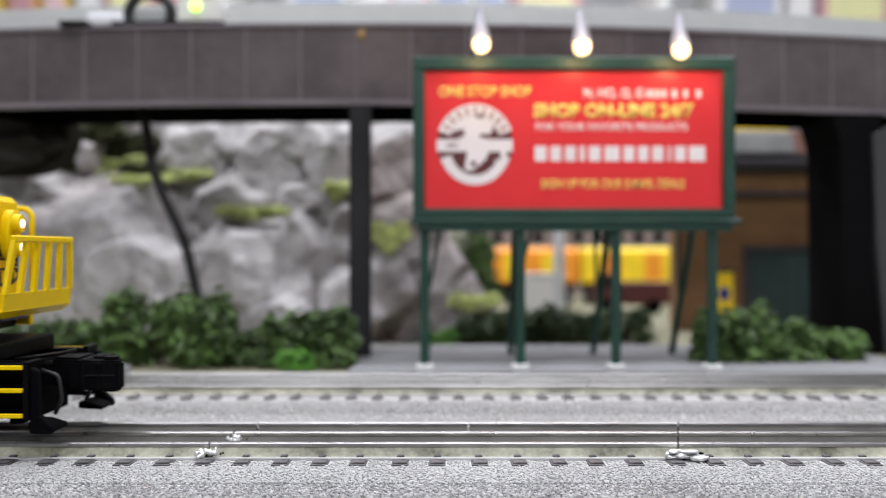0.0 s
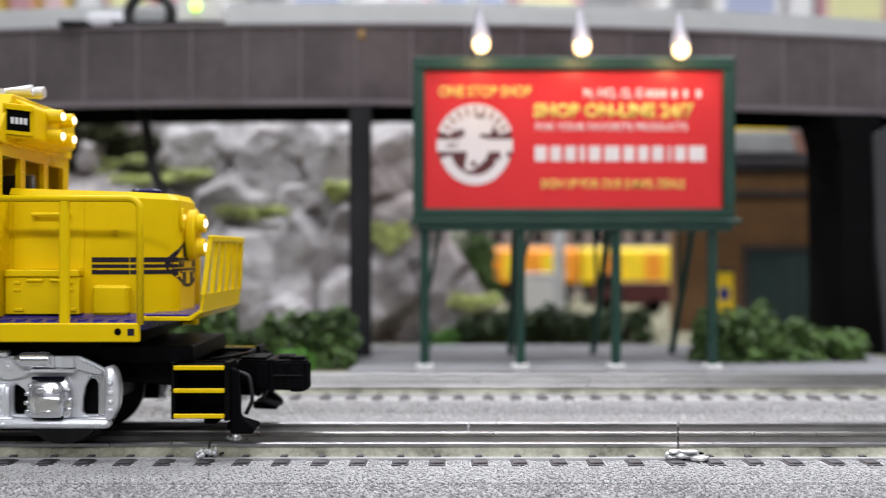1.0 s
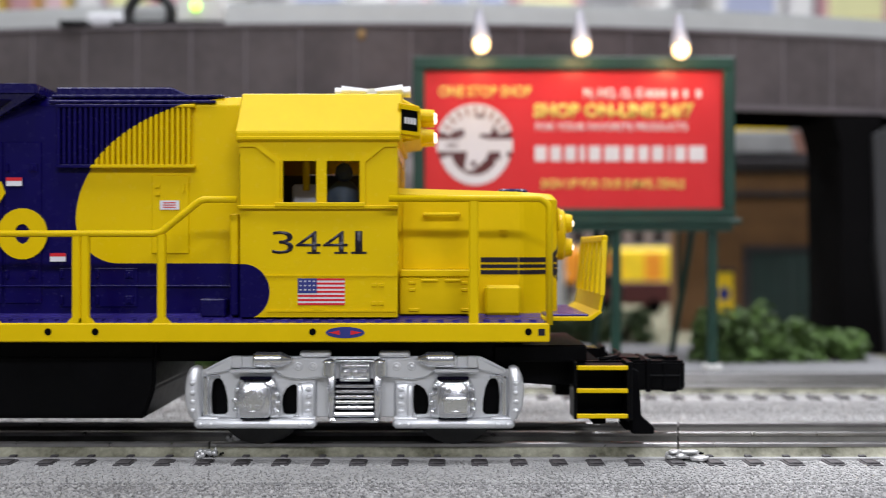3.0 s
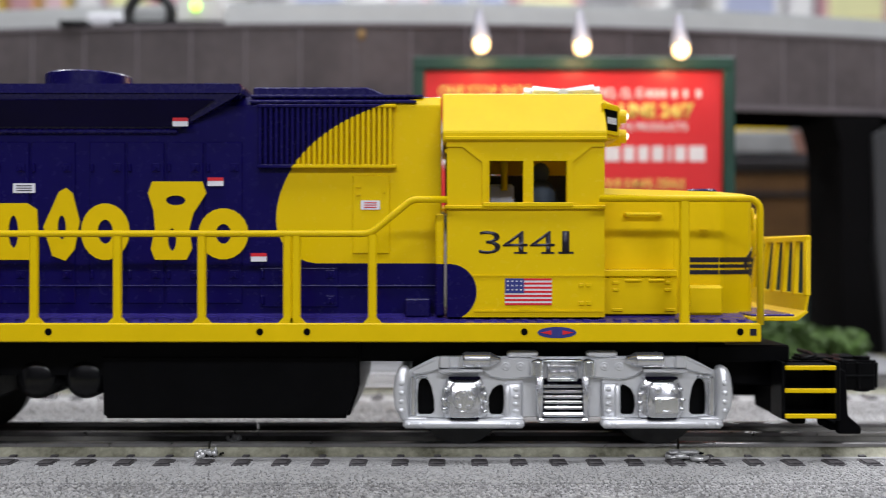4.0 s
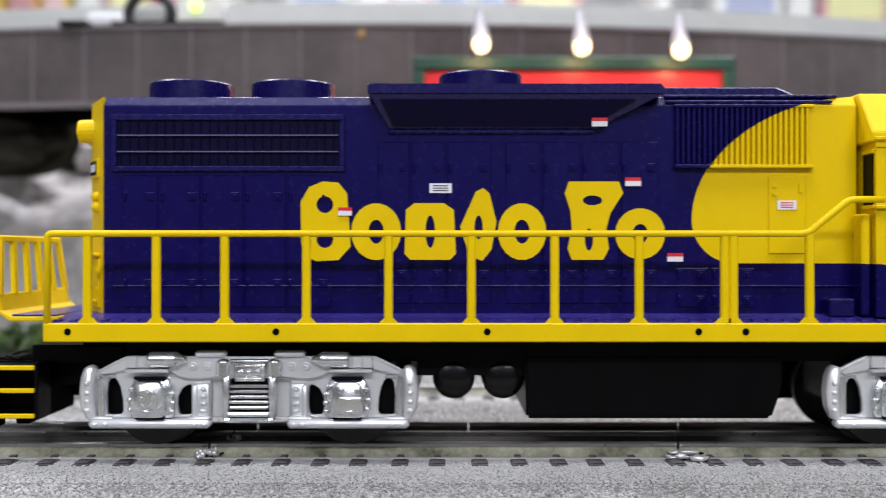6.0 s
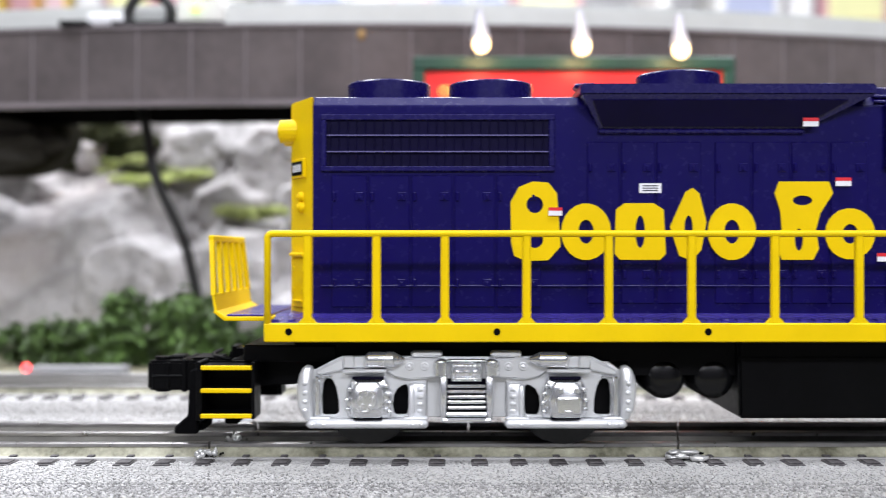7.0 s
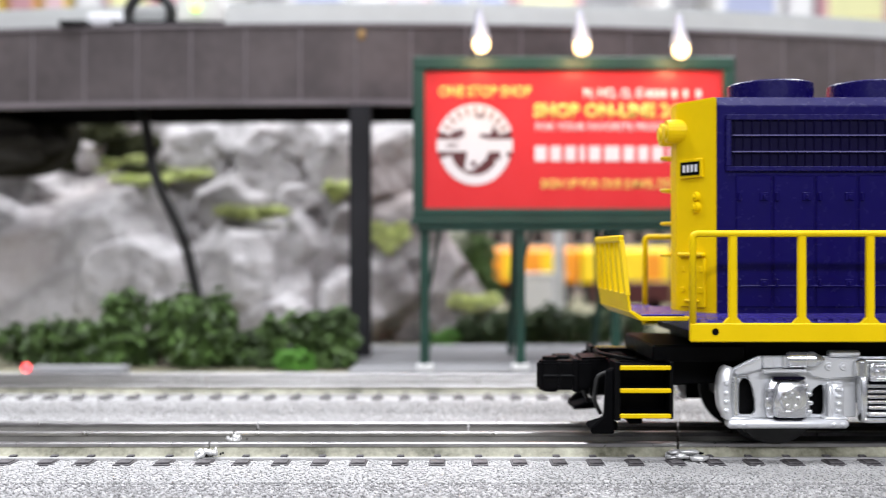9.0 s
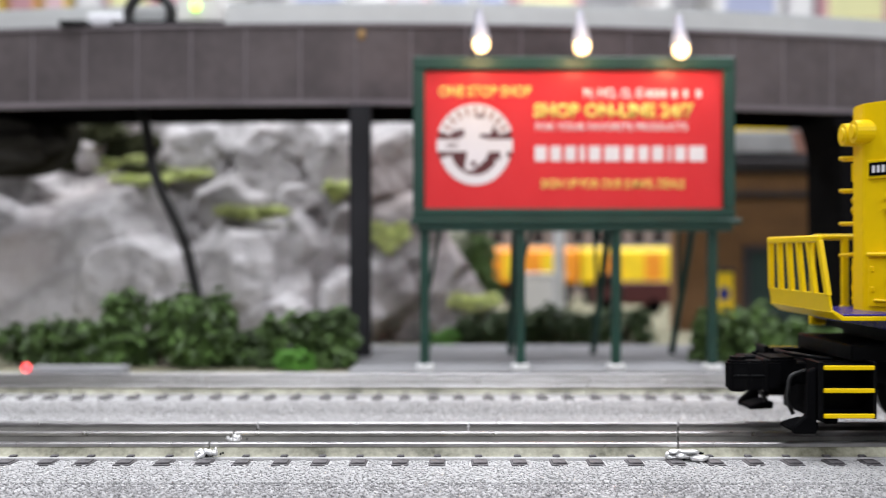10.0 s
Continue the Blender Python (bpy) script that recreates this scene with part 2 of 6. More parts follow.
def tube(bm, pts, r, seg=10):
    """One continuous round bar along a line of points, its corners eased."""
    pts = [Vector(p) for p in pts]
    line = [pts[0]]
    for a, b, c in zip(pts, pts[1:], pts[2:]):
        ease = min(2.2 * r, (b - a).length * 0.4, (c - b).length * 0.4)
        p, q = b + (a - b).normalized() * ease, b + (c - b).normalized() * ease
        line += [p, (p + q + 2 * b) / 4, q]
    line.append(pts[-1])
    side = (line[1] - line[0]).orthogonal().normalized()
    rings = []
    for i, p in enumerate(line):
        d = (line[min(i + 1, len(line) - 1)] - line[max(i - 1, 0)]).normalized()
        side = (side - d * side.dot(d)).normalized()
        up = d.cross(side)
        rings.append([bm.verts.new(p + (side * math.cos(k * 2 * math.pi / seg) + up * math.sin(k * 2 * math.pi / seg)) * r) for k in range(seg)])
    for a, b in zip(rings, rings[1:]):
        for k in range(seg):
            bm.faces.new((a[k], a[(k + 1) % seg], b[(k + 1) % seg], b[k]))
    bm.faces.new(rings[0][::-1])
    bm.faces.new(rings[-1])
    return bm


def plate(bm, outer, holes, ya, yb):
    """A flat plate in the x-z plane with holes through it, from ya to yb."""
    edges = []
    for loop in [outer] + holes:
        vs = [bm.verts.new((u, ya, w)) for u, w in loop]
        edges += [bm.edges.new((vs[i], vs[(i + 1) % len(vs)])) for i in range(len(vs))]
    made = bmesh.ops.triangle_fill(bm, use_beauty=True, use_dissolve=False, edges=edges)["geom"]
    faces = [g for g in made if isinstance(g, bmesh.types.BMFace)]
    r = bmesh.ops.extrude_face_region(bm, geom=faces)
    bmesh.ops.translate(bm, vec=(0, yb - ya, 0), verts=[g for g in r["geom"] if isinstance(g, bmesh.types.BMVert)])
    bmesh.ops.recalc_face_normals(bm, faces=bm.faces[:])
    return bm


def ball(bm, c, rx, ry=None, rz=None, sub=2):
    bmesh.ops.create_icosphere(bm, subdivisions=sub, radius=1.0, matrix=Matrix.LocRotScale(c, None, (rx, ry or rx, rz or rx)))
    return bm


def oval_points(cx, cz, a, b, n=28, start=0.0, end=2 * math.pi):
    return [(cx + a * math.cos(start + (end - start) * i / n), cz + b * math.sin(start + (end - start) * i / n)) for i in range(n if end - start > 6.2 else n + 1)]


def lettering(name, words, x0, x1, z0, z1, y, depth, mat, parent, label="", weight=0.0):
    """Raised words in the built-in font, fitted into the box x0..x1, z0..z1 on a plane that faces -y."""
    cu = bpy.data.curves.new(name, "FONT")
    cu.body, cu.size, cu.resolution_u, cu.offset = words, 1.0, 3, weight
    tmp = new(name, cu)
    me = bpy.data.meshes.new_from_object(tmp.evaluated_get(bpy.context.evaluated_depsgraph_get()))
    bpy.data.objects.remove(tmp)
    bm = B()
    bm.from_mesh(me)
    bpy.data.meshes.remove(me)
    xs, ys = [v.co.x for v in bm.verts], [v.co.y for v in bm.verts]
    lx, hx, ly, hy = min(xs), max(xs), min(ys), max(ys)
    for v in bm.verts:
        v.co = ((v.co.x - lx) / (hx - lx) * (x1 - x0) + x0, y, (v.co.y - ly) / (hy - ly) * (z1 - z0) + z0)
    r = bmesh.ops.extrude_face_region(bm, geom=bm.faces[:])
    bmesh.ops.translate(bm, vec=(0, -depth, 0), verts=[g for g in r["geom"] if isinstance(g, bmesh.types.BMVert)])
    bmesh.ops.recalc_face_normals(bm, faces=bm.faces[:])
    return part(name, bm, mat, parent, label)


def slab(name, mat, x0, x1, y0, y1, z0, z1, parent=None, label="", bevel=0.0):
    return part(name, box(B(), x0, x1, y0, y1, z0, z1, bevel), mat, parent, label)


def structure(ob, label, category):
    return tagged(ob, label, category, kind="structure")

# ---------------------------------------------------------------- the room round the layout
structure(slab("floor", floor_grey, -3000, 3000, -2500, 3600, -930, -900), "plain grey shop floor under the layout table", "floor")
structure(slab("ceiling", room_white, -3000, 3000, -2500, 3600, 1550, 1580), "plain white ceiling over the model layout", "ceiling")
structure(slab("wall_north", bright_wall, -3000, 3000, 3600, 3640, -900, 1550), "pale wall behind the shop shelves", "wall")
# Unseen closing walls, kept dark to cut reflections on the locomotive sides.
structure(slab("wall_south", dim_wall, -3000, 3000, -2540, -2500, -900, 1550), "plain dark wall", "wall")
structure(slab("wall_west", dim_wall, -3040, -3000, -2500, 3600, -900, 1550), "plain dark wall", "wall")
structure(slab("wall_east", dim_wall, 3000, 3040, -2500, 3600, -900, 1550), "plain dark wall", "wall")


def table():
    t = thing("layout_table", 0, 0, -900, "layout table with green scenic ground cover", "table")
    part("tabletop", box(B(), -900, 900, 150, 1500, 868, 898), ground_mat, t, "scenic ground cover in green and tan")
    for x in (-850, 850):
        for y in (200, 1450):
            part("leg", box(B(), x - 30, x + 30, y - 30, y + 30, 0, 868), wood_brown, t)


table()


# ---------------------------------------------------------------- tracks
def rail(parent, y, breaks, x0=-430, x1=430):
    cuts = [x0] + breaks + [x1]
    for a, b in zip(cuts, cuts[1:]):
        head = B()
        prism(head, [(y + u, z) for u, z in [(-1.05, 2.65), (1.05, 2.65), (1.05, 3.5), (0.8, 3.8), (-0.8, 3.8), (-1.05, 3.5)]], a + 0.3, b - 0.3, "x")
        r = part("rail", head, rail_metal, parent, "worn bright steel rail head")
        web = B()
        prism(web, [(y + u, z) for u, z in [(-3.0, -0.6), (3.0, -0.6), (3.0, 0.1), (2.5, 0.5), (0.85, 2.4), (0.8, 2.64), (-0.8, 2.64), (-0.85, 2.4), (-2.5, 0.5), (-3.0, 0.1)]], a + 0.3, b - 0.3, "x")
        # The near rail's web is olive, the other two are darker.
        part("rail_web", web, rail_side if y < -5 else rail_dark, r, "stained olive-grey rail web" if y < -5 else "dark rail web")


def tie_mesh():
    bm = B()
    prism(bm, [(-2.4, -0.8), (2.4, -0.8), (2.2, 0.0), (-2.2, 0.0)], -28.7, 28.7, "y", 0.15)
    for y in (-19.6, 19.6):
        box(bm, -1.0, 1.0, y - 0.9, y + 0.9, -0.1, 0.75, 0.15)
    box(bm, -1.9, 1.9, -27.4, -22.6, 0.0, 0.35, 0.12)
    return bm


def track(y, breaks, label, shift):
    t = thing("track", 0, y, 0, label, "track")
    for k, dy in enumerate((-16.5, 0, 16.5)):
        rail(t, dy, breaks[k])
    first = part("tie", tie_mesh(), tie_plastic, t)
    first.location.x = (shift - 38 * 10.77) * MM
    for i in range(1, 77):
        o = new("tie", first.data)
        o.parent, o.location.x = t, (shift + (i - 38) * 10.77 + random.uniform(-0.25, 0.25)) * MM
        o.rotation_euler.z = random.uniform(-0.02, 0.02)
    bed = B()
    prism(bed, [(-62, -2.2), (62, -2.2), (58, -0.6), (30, -0.45), (-30, -0.45), (-60, -1.0)], -430, 430, "x")
    part("roadbed", bed, roadbed_grey, t, "pale grey pebbled roadbed")
    for y in (-20.6, 20.6):
        part("rail_ledge", box(B(), -430, 430, y - 0.9, y + 0.9, -0.5, 0.32, 0.15), roadbed_grey, t, "pale ledge along the rail foot")
    return t


near_track = track(TRACK_Y, ([-65.8, 66.2], [-62.4, 70], [-58.4, 8.0, 74]), "three-rail model track with grey roadbed and dark ties", -1.2)
far_track = track(BACK_Y, ([-150, 58], [-112, 62], [-105, 66]), "second three-rail model track behind the first", -4.0)


def solder(x, y, size, label):
    bm = B()
    rng = random.Random(int(x * 10))
    for i in range(14):
        ball(bm, (x + rng.uniform(-1, 1) * size, y - rng.uniform(0, 1.0) * size * 0.5, 1.3 + rng.uniform(-0.9, 1.3)), size * rng.uniform(0.22, 0.45), size * rng.uniform(0.15, 0.3), rng.uniform(0.6, 1.2), 2)
    for v in bm.verts:
        v.co += Vector([rng.uniform(-0.2, 0.2) for _ in range(3)])
    ob = part("solder_joint", bm, material("solder", (0.72, 0.72, 0.71), 0.36, 0.6, vary=0.35, scale=300), None, smooth=True)
    tagged(ob, label, "solder joint")
    fl = B()
    for i in range(18):
        ball(fl, (x + rng.gauss(0, 0.5) * size * 1.1, y + rng.uniform(-0.45, 0.5) * size * 0.5, 0.2 + rng.uniform(0, 1.6)), size * rng.uniform(0.08, 0.24), size * rng.uniform(0.08, 0.2), rng.uniform(0.15, 0.5), 1)
    for q in fl.verts:
        q.co += Vector([rng.uniform(-0.15, 0.15) for _ in range(3)])
    part("flux_residue", fl, black_matte, ob, "dark burnt flux")
    return ob


solder(-65.6, TRACK_Y - 20.2, 2.9, "small blob of silver solder at a rail joint")
solder(67.8, TRACK_Y - 20.8, 6.4, "large lumpy silver solder joint beside a rail gap")
solder(-62.2, TRACK_Y - 1.2, 1.8, "small silver solder spot on the centre rail")


def crack(x, y0, y1, lean, w):
    bm = B()
    n = 9
    for i in range(n):
        a, b = i / n, (i + 1) / n
        xa, xb = x + lean * a + random.uniform(-.25, .25), x + lean * b
        prism(bm, [(xa - w, y0 + (y1 - y0) * a), (xa + w, y0 + (y1 - y0) * a), (xb + w, y0 + (y1 - y0) * b), (xb - w, y0 + (y1 - y0) * b)], -0.9, 0.42, "z")
    return part("joint_gap", bm, black_plastic, near_track, "dark gap between two roadbed sections")


crack(70.2, TRACK_Y - 25.0, TRACK_Y - 46, -1.4, 0.28)
crack(-60.0, TRACK_Y - 29.0, TRACK_Y - 46, 0.6, 0.12)


def stones(name, x0, x1, y0, y1, step, size, z, mat, label, parent, skip=None):
    """Many small loose stones, each a rough octahedron, as one heap."""
    rng = random.Random(len(label))
    verts, faces = [], []
    y = y0
    while y < y1:
        x = x0
        while x < x1:
            px, py = x + rng.uniform(-.5, .5) * step, y + rng.uniform(-.5, .5) * step
            x += step
            if skip and skip(px, py):
                continue
            r = size * rng.uniform(0.55, 1.15)
            a = rng.uniform(0, 6.28)
            c, s = math.cos(a), math.sin(a)
            k = len(verts)
            for u, v, w in ((1, 0, 0), (0, 1, 0), (-1, 0, 0), (0, -1, 0), (.55, .55, .62), (-.6, .5, .6), (-.5, -.6, .66), (.6, -.5, .6), (0, 0, -1)):
                q = rng.uniform(0.75, 1.2) * r
                verts.append(((px + (u * c - v * s) * q) * MM, (py + (u * s + v * c) * q * 0.9) * MM, (z + w * q * 0.9) * MM))
            for tri in ((0, 1, 4), (1, 5, 4), (1, 2, 5), (2, 6, 5), (2, 3, 6), (3, 7, 6), (3, 0, 7), (0, 4, 7), (4, 5, 6, 7), (1, 0, 8), (2, 1, 8), (3, 2, 8), (0, 3, 8)):
                faces.append(tuple(k + i for i in tri))
        y += step
    me = bpy.data.meshes.new(name)
    me.from_pydata(verts, [], faces)
    me.materials.append(mat)
    ob = new(name, me)
    if parent:
        ob.parent = parent
        ob.location = (-parent.location.x, -parent.location.y, -parent.location.z)
    return tagged(ob, label, "", "", "stuff")


def on_tie(px, py):
    k = (px + 1.2) / 10.77
    return abs(k - round(k)) * 10.77 < 2.7 and py > TRACK_Y - 29.2


stones("ballast", -150, 150, TRACK_Y - 48, TRACK_Y - 22, 1.05, 0.72, -0.5, gravel_grey, "pale grey ballast stones", near_track, on_tie)
gravel = stones("gravel", -150, 150, 205, TRACK_Y - 45.0, 0.85, 0.55, -0.75, gravel_mixed, "loose gravel in mixed greys along the track", None)
tagged(gravel, category="gravel")
stones("ballast", -190, 190, TRACK_Y + 30, BACK_Y - 30, 1.35, 0.85, -0.75, ballast_dull, "pale grey ballast stones between the tracks", far_track)


# ---------------------------------------------------------------- pavement and billboard
structure(slab("pavement", concrete, -45, 236, 466, 606, -2.0, 0.4), "light grey pavement slab behind the tracks", "pavement")


def billboard():
    y = 481.0
    b = thing("billboard", 0, y, 0, "red advertising billboard in a green frame with three lamps", "billboard")
    bl, br, z0, z1 = -14.5, 141.5, 73.5, 152.0
    part("panel", box(B(), bl + 3, br - 3, 1.2, 3.0, z0 + 3, z1 - 3), poster_red, b, "glossy red printed poster")
    fr = B()
    box(fr, bl, br, -2.0, 4, z1 - 6.2, z1, 0.6)
    box(fr, bl, br, -2.0, 4, z0, z0 + 5, 0.6)
    box(fr, bl, bl + 5.6, -1.9, 4, z0 + 5, z1 - 6.2, 0.6)
    box(fr, br - 5.6, br, -1.9, 4, z0 + 5, z1 - 6.2, 0.6)
    part("frame_moulding", fr, board_green, b, "dark green frame")
    part("catwalk", box(box(B(), bl - 1, br + 2, -6, 6, 70.8, 73.4, 0.5), bl + 2, br - 2, -4.5, 12, 67.5, 70.8, 0.3), board_green, b, "dark green ledge under the panel")
    for x in (-8.8, 37.6, 83.9, 130.7):
        part("leg", box(B(), x - 2.2, x + 2.2, -2.2, 2.2, 2.5, 68.5, 0.5), board_green, b)
        part("foot", box(B(), x - 4, x + 4, -4, 4, 0.4, 3.0, 0.5), white_block, b, "white concrete foot")
    for xt, xb in ((-9.5, -9.0), (37, 38), (85, 84), (128, 128)):
        part("brace", rod(B(), (xt, 26, 71), (xb, 74, 0.5), 1.9, seg=8), board_green, b)
        part("strut", rod(B(), (xt + 8 * (1 if xt < 60 else -1), 24, 69), (xb, 55, 30), 1.0, seg=6), board_green, b)
    # lamps on tin arms over the top edge
    for x, zb in ((18.0, 156.0), (66.0, 155.0), (113.0, 153.4)):
        lamp = part("lamp_arm", rod(B(), (x - 0.8, -9, zb + 17), (x, -10, zb + 2), 1.5, 4.7, 16), lamp_tin, b, "conical tin lamp shade")
        part("bulb", ball(B(), (x + 0.2, -10, zb), 4.2, 4.2, 4.2, 3), bulb_glow, lamp, "glowing warm bulb", smooth=True)
        part("bracket", rod(B(), (x - 0.8, -8, zb + 16), (x - 0.8, 5, 150), 0.8, seg=6), lamp_tin, lamp)
    # printed matter
    def px(u):
        return (u - 784) * (y - 1) / 1752

    def pz(v):
        return 57.7 + (445 - v) * (y - 1) / 1752
    yy = 1.2
    def words(text, u0, u1, v0, v1, mat, weight=0.02):
        lettering("lettering", text, px(u0), px(u1), pz(v1), pz(v0), yy, 0.12, mat, b, weight=weight)
    words("ONE STOP SHOP", 776, 941, 151, 171, poster_yellow, 0.03)
    words("N, HO, O, G", 1034, 1140, 155, 176, poster_white, 0.03)
    words("SHOP ON-LINE 24/7", 945, 1230, 182, 209, poster_yellow, 0.055)
    words("FOR YOUR FAVORITE PRODUCTS", 949, 1219, 217, 231, poster_white, 0.02)
    words("SIGN UP FOR OUR E-MAIL DEALS", 958, 1214, 317, 334, poster_yellow, 0.02)
    for u0, u1 in ((1146, 1153), (1156, 1163), (1166, 1172), (1175, 1181), (1191, 1200), (1211, 1219), (1234, 1243)):
        part("printed_bar", box(B(), px(u0), px(u1), yy - 0.12, yy, pz(172), pz(158)), poster_white, b)
    for u0, u1 in ((947, 968), (975, 994), (1001, 1020), (1027, 1036), (1043, 1064), (1071, 1098), (1105, 1124), (1131, 1149), (1156, 1176), (1184, 1189), (1196, 1215), (1221, 1250)):
        part("printed_bar", box(B(), px(u0), px(u1), yy - 0.12, yy, pz(285), pz(258), 0.05), poster_white, b)
    # round badge
    badge = B()
    prism(badge, oval_points(px(841), pz(255), 18.4, 19.6, 40), yy - 0.1, yy, "y")
    part("badge", badge, material("badge_dark", (0.10, 0.02, 0.02), 0.4), b, "dark round badge with pale bands")
    bd = B()
    prism(bd, oval_points(px(841), pz(255), 19, 19.8, 24, 0.35, 2.8) + oval_points(px(841), pz(255), 12.5, 13, 24, 0.35, 2.8)[::-1], yy - 0.22, yy - 0.1, "y")
    prism(bd, oval_points(px(841), pz(255), 18, 19.8, 24, 3.5, 5.95) + oval_points(px(841), pz(255), 12.5, 15, 24, 3.5, 5.95)[::-1], yy - 0.22, yy - 0.1, "y")
    prism(bd, oval_points(px(838), pz(222), 9.5, 8.2, 24), yy - 0.26, yy - 0.1, "y")
    box(bd, px(773), px(908), yy - 0.28, yy - 0.1, pz(268), pz(246), 0.08)
    prism(bd, [(px(828), pz(262)), (px(868), pz(262)), (px(860), pz(282)), (px(836), pz(302)), (px(822), pz(300))], yy - 0.26, yy - 0.1, "y")
    prism(bd, [(px(872), pz(262)), (px(900), pz(262)), (px(890), pz(296)), (px(876), pz(284))], yy - 0.24, yy - 0.1, "y")
    band = part("badge_band", bd, poster_white, b)
    for k in range(9):
        a = 0.5 + k * 0.265
        part("badge_mark", prism(B(), [(px(841) + r * math.cos(a + e), pz(255) + r * 1.05 * math.sin(a + e)) for r, e in ((13.6, -0.05), (17.6, -0.04), (17.6, 0.04), (13.6, 0.05))], yy - 0.3, yy - 0.22, "y"), chimney_pink, band)
    for u, v, w, h in ((815, 235, 7, 12), (868, 240, 18, 7), (850, 205, 8, 6), (800, 257, 10, 4), (880, 275, 6, 14), (838, 330 - 40, 5, 9)):
        part("badge_mark", box(B(), px(u - w), px(u + w), yy - 0.34, yy - 0.26, pz(v + h / 2), pz(v - h / 2)), maroon, band)
    return b


billboard()
for x, zb in ((18.0, 156.0), (66.0, 155.0), (113.0, 153.4)):
    data = bpy.data.lights.new("billboard_lamp", "POINT")
    data.energy, data.color, data.shadow_soft_size = 0.026, (1.0, 0.66, 0.34), 0.004
    ob = new("billboard_lamp", data)
    ob.location = (x * MM, (481 - 16) * MM, (zb - 2) * MM)

# ---------------------------------------------------------------- elevated bridge


def bridge_y(x, off=0.0):
    return 540 + off + 0.00040 * (x + 55) ** 2


def ribbon(bm, x0, x1, off0, off1, z0, z1, step=10.0):
    """A strip that follows the curve of the bridge."""
    n = max(1, int(round((x1 - x0) / step)))
    rings = []
    for i in range(n + 1):
        x = x0 + (x1 - x0) * i / n
        rings.append([bm.verts.new((x, bridge_y(x, o), z)) for o, z in ((off0, z0), (off1, z0), (off1, z1), (off0, z1))])
    for a, b in zip(rings, rings[1:]):
        for k in range(4):
            bm.faces.new((a[k], a[(k + 1) % 4], b[(k + 1) % 4], b[k]))
    bm.faces.new(rings[0])
    bm.faces.new(rings[-1][::-1])
    bmesh.ops.recalc_face_normals(bm, faces=bm.faces[:])
    return bm


def bridge():
    b = thing("elevated_bridge", 0, 0, 0, "curved elevated railway bridge with grey-brown plate girder on dark piers", "bridge")
    part("girder", ribbon(B(), -420, 520, 0, 4, 138.5, 181), girder_paint, b, "weathered grey-brown plate girder")
    part("lower_flange", ribbon(B(), -420, 520, -1.6, 5, 137.6, 140.2), girder_edge, b, "paler lower flange")
    part("upper_flange", ribbon(B(), -420, 520, -1.2, 5, 180.2, 182), girder_edge, b)
    x = -410.0
    while x < 510:
        part("rib", box(B(), x - 0.4, x + 0.4, bridge_y(x) - 0.5, bridge_y(x) + 1, 139.6, 180.2), girder_edge, b)
        x += 30.2
    # Near-black colour on deck and rear beam carries the shade under the bridge.
    part("deck", ribbon(B(), -420, 520, 5, 68, 176, 181), underdeck_shade, b, "deck underside coloured near-black for its shade")
    part("far_girder", ribbon(B(), -420, 520, 64, 70, 137, 176), underdeck_shade, b, "rear beam coloured near-black for the shadow under the deck")
    part("kerb", ribbon(B(), -420, 520, 14, 22, 181, 193.5), deck_white, b, "off-white edge strip on the deck")
    part("far_kerb", ribbon(B(), -420, 520, 58, 64, 181, 208), deck_white, b, "white rear edge strip")
    for x, w in ((-45.2, 5.7),):
        part("post", box(B(), x - w, x + w, 537, 549, -2, 137.5, 0.5), post_paint, b, "slim dark steel post")
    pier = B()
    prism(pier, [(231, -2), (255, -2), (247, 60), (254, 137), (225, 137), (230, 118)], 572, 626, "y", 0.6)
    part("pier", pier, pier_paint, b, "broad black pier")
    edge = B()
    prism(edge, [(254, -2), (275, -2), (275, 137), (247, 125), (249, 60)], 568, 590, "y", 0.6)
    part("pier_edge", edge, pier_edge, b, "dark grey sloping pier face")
    lump = B()
    bmesh.ops.create_icosphere(lump, subdivisions=4, radius=1.0)
    for v in lump.verts:
        r = 1.0 + 0.22 * noise.fractal(v.co * 2.4 + Vector((3, 1, 7)), 1.0, 2.0, 4)
        v.co = (-300 + v.co.x * r * 64, 604 + v.co.y * r * 20, 124 + v.co.z * r * 18)
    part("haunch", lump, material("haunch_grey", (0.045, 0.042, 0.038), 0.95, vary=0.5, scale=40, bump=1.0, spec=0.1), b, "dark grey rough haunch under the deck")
    # This second block is added in dark brown for soft shade under the deck.
    part("haunch", prism(B(), [(-350, 104), (-262, 106), (-246, 112), (-238, 122), (-234, 139), (-350, 139)], 622.5, 650, "y", 2.5, 2), material("shade_block_brown", (0.024, 0.022, 0.014), 0.95, vary=0.4, scale=40, bump=1.0, spec=0.1), b, "dark brown block standing in for soft shade under the deck")
    part("knot", ball(B(), (-44.5, bridge_y(-47) - 0.4, 176), 2.4, 1.2, 3.2, 2), material("tan_scrap", (0.35, 0.22, 0.09), 0.8), b, "small tan chip stuck on the girder")
    return b


bridge()


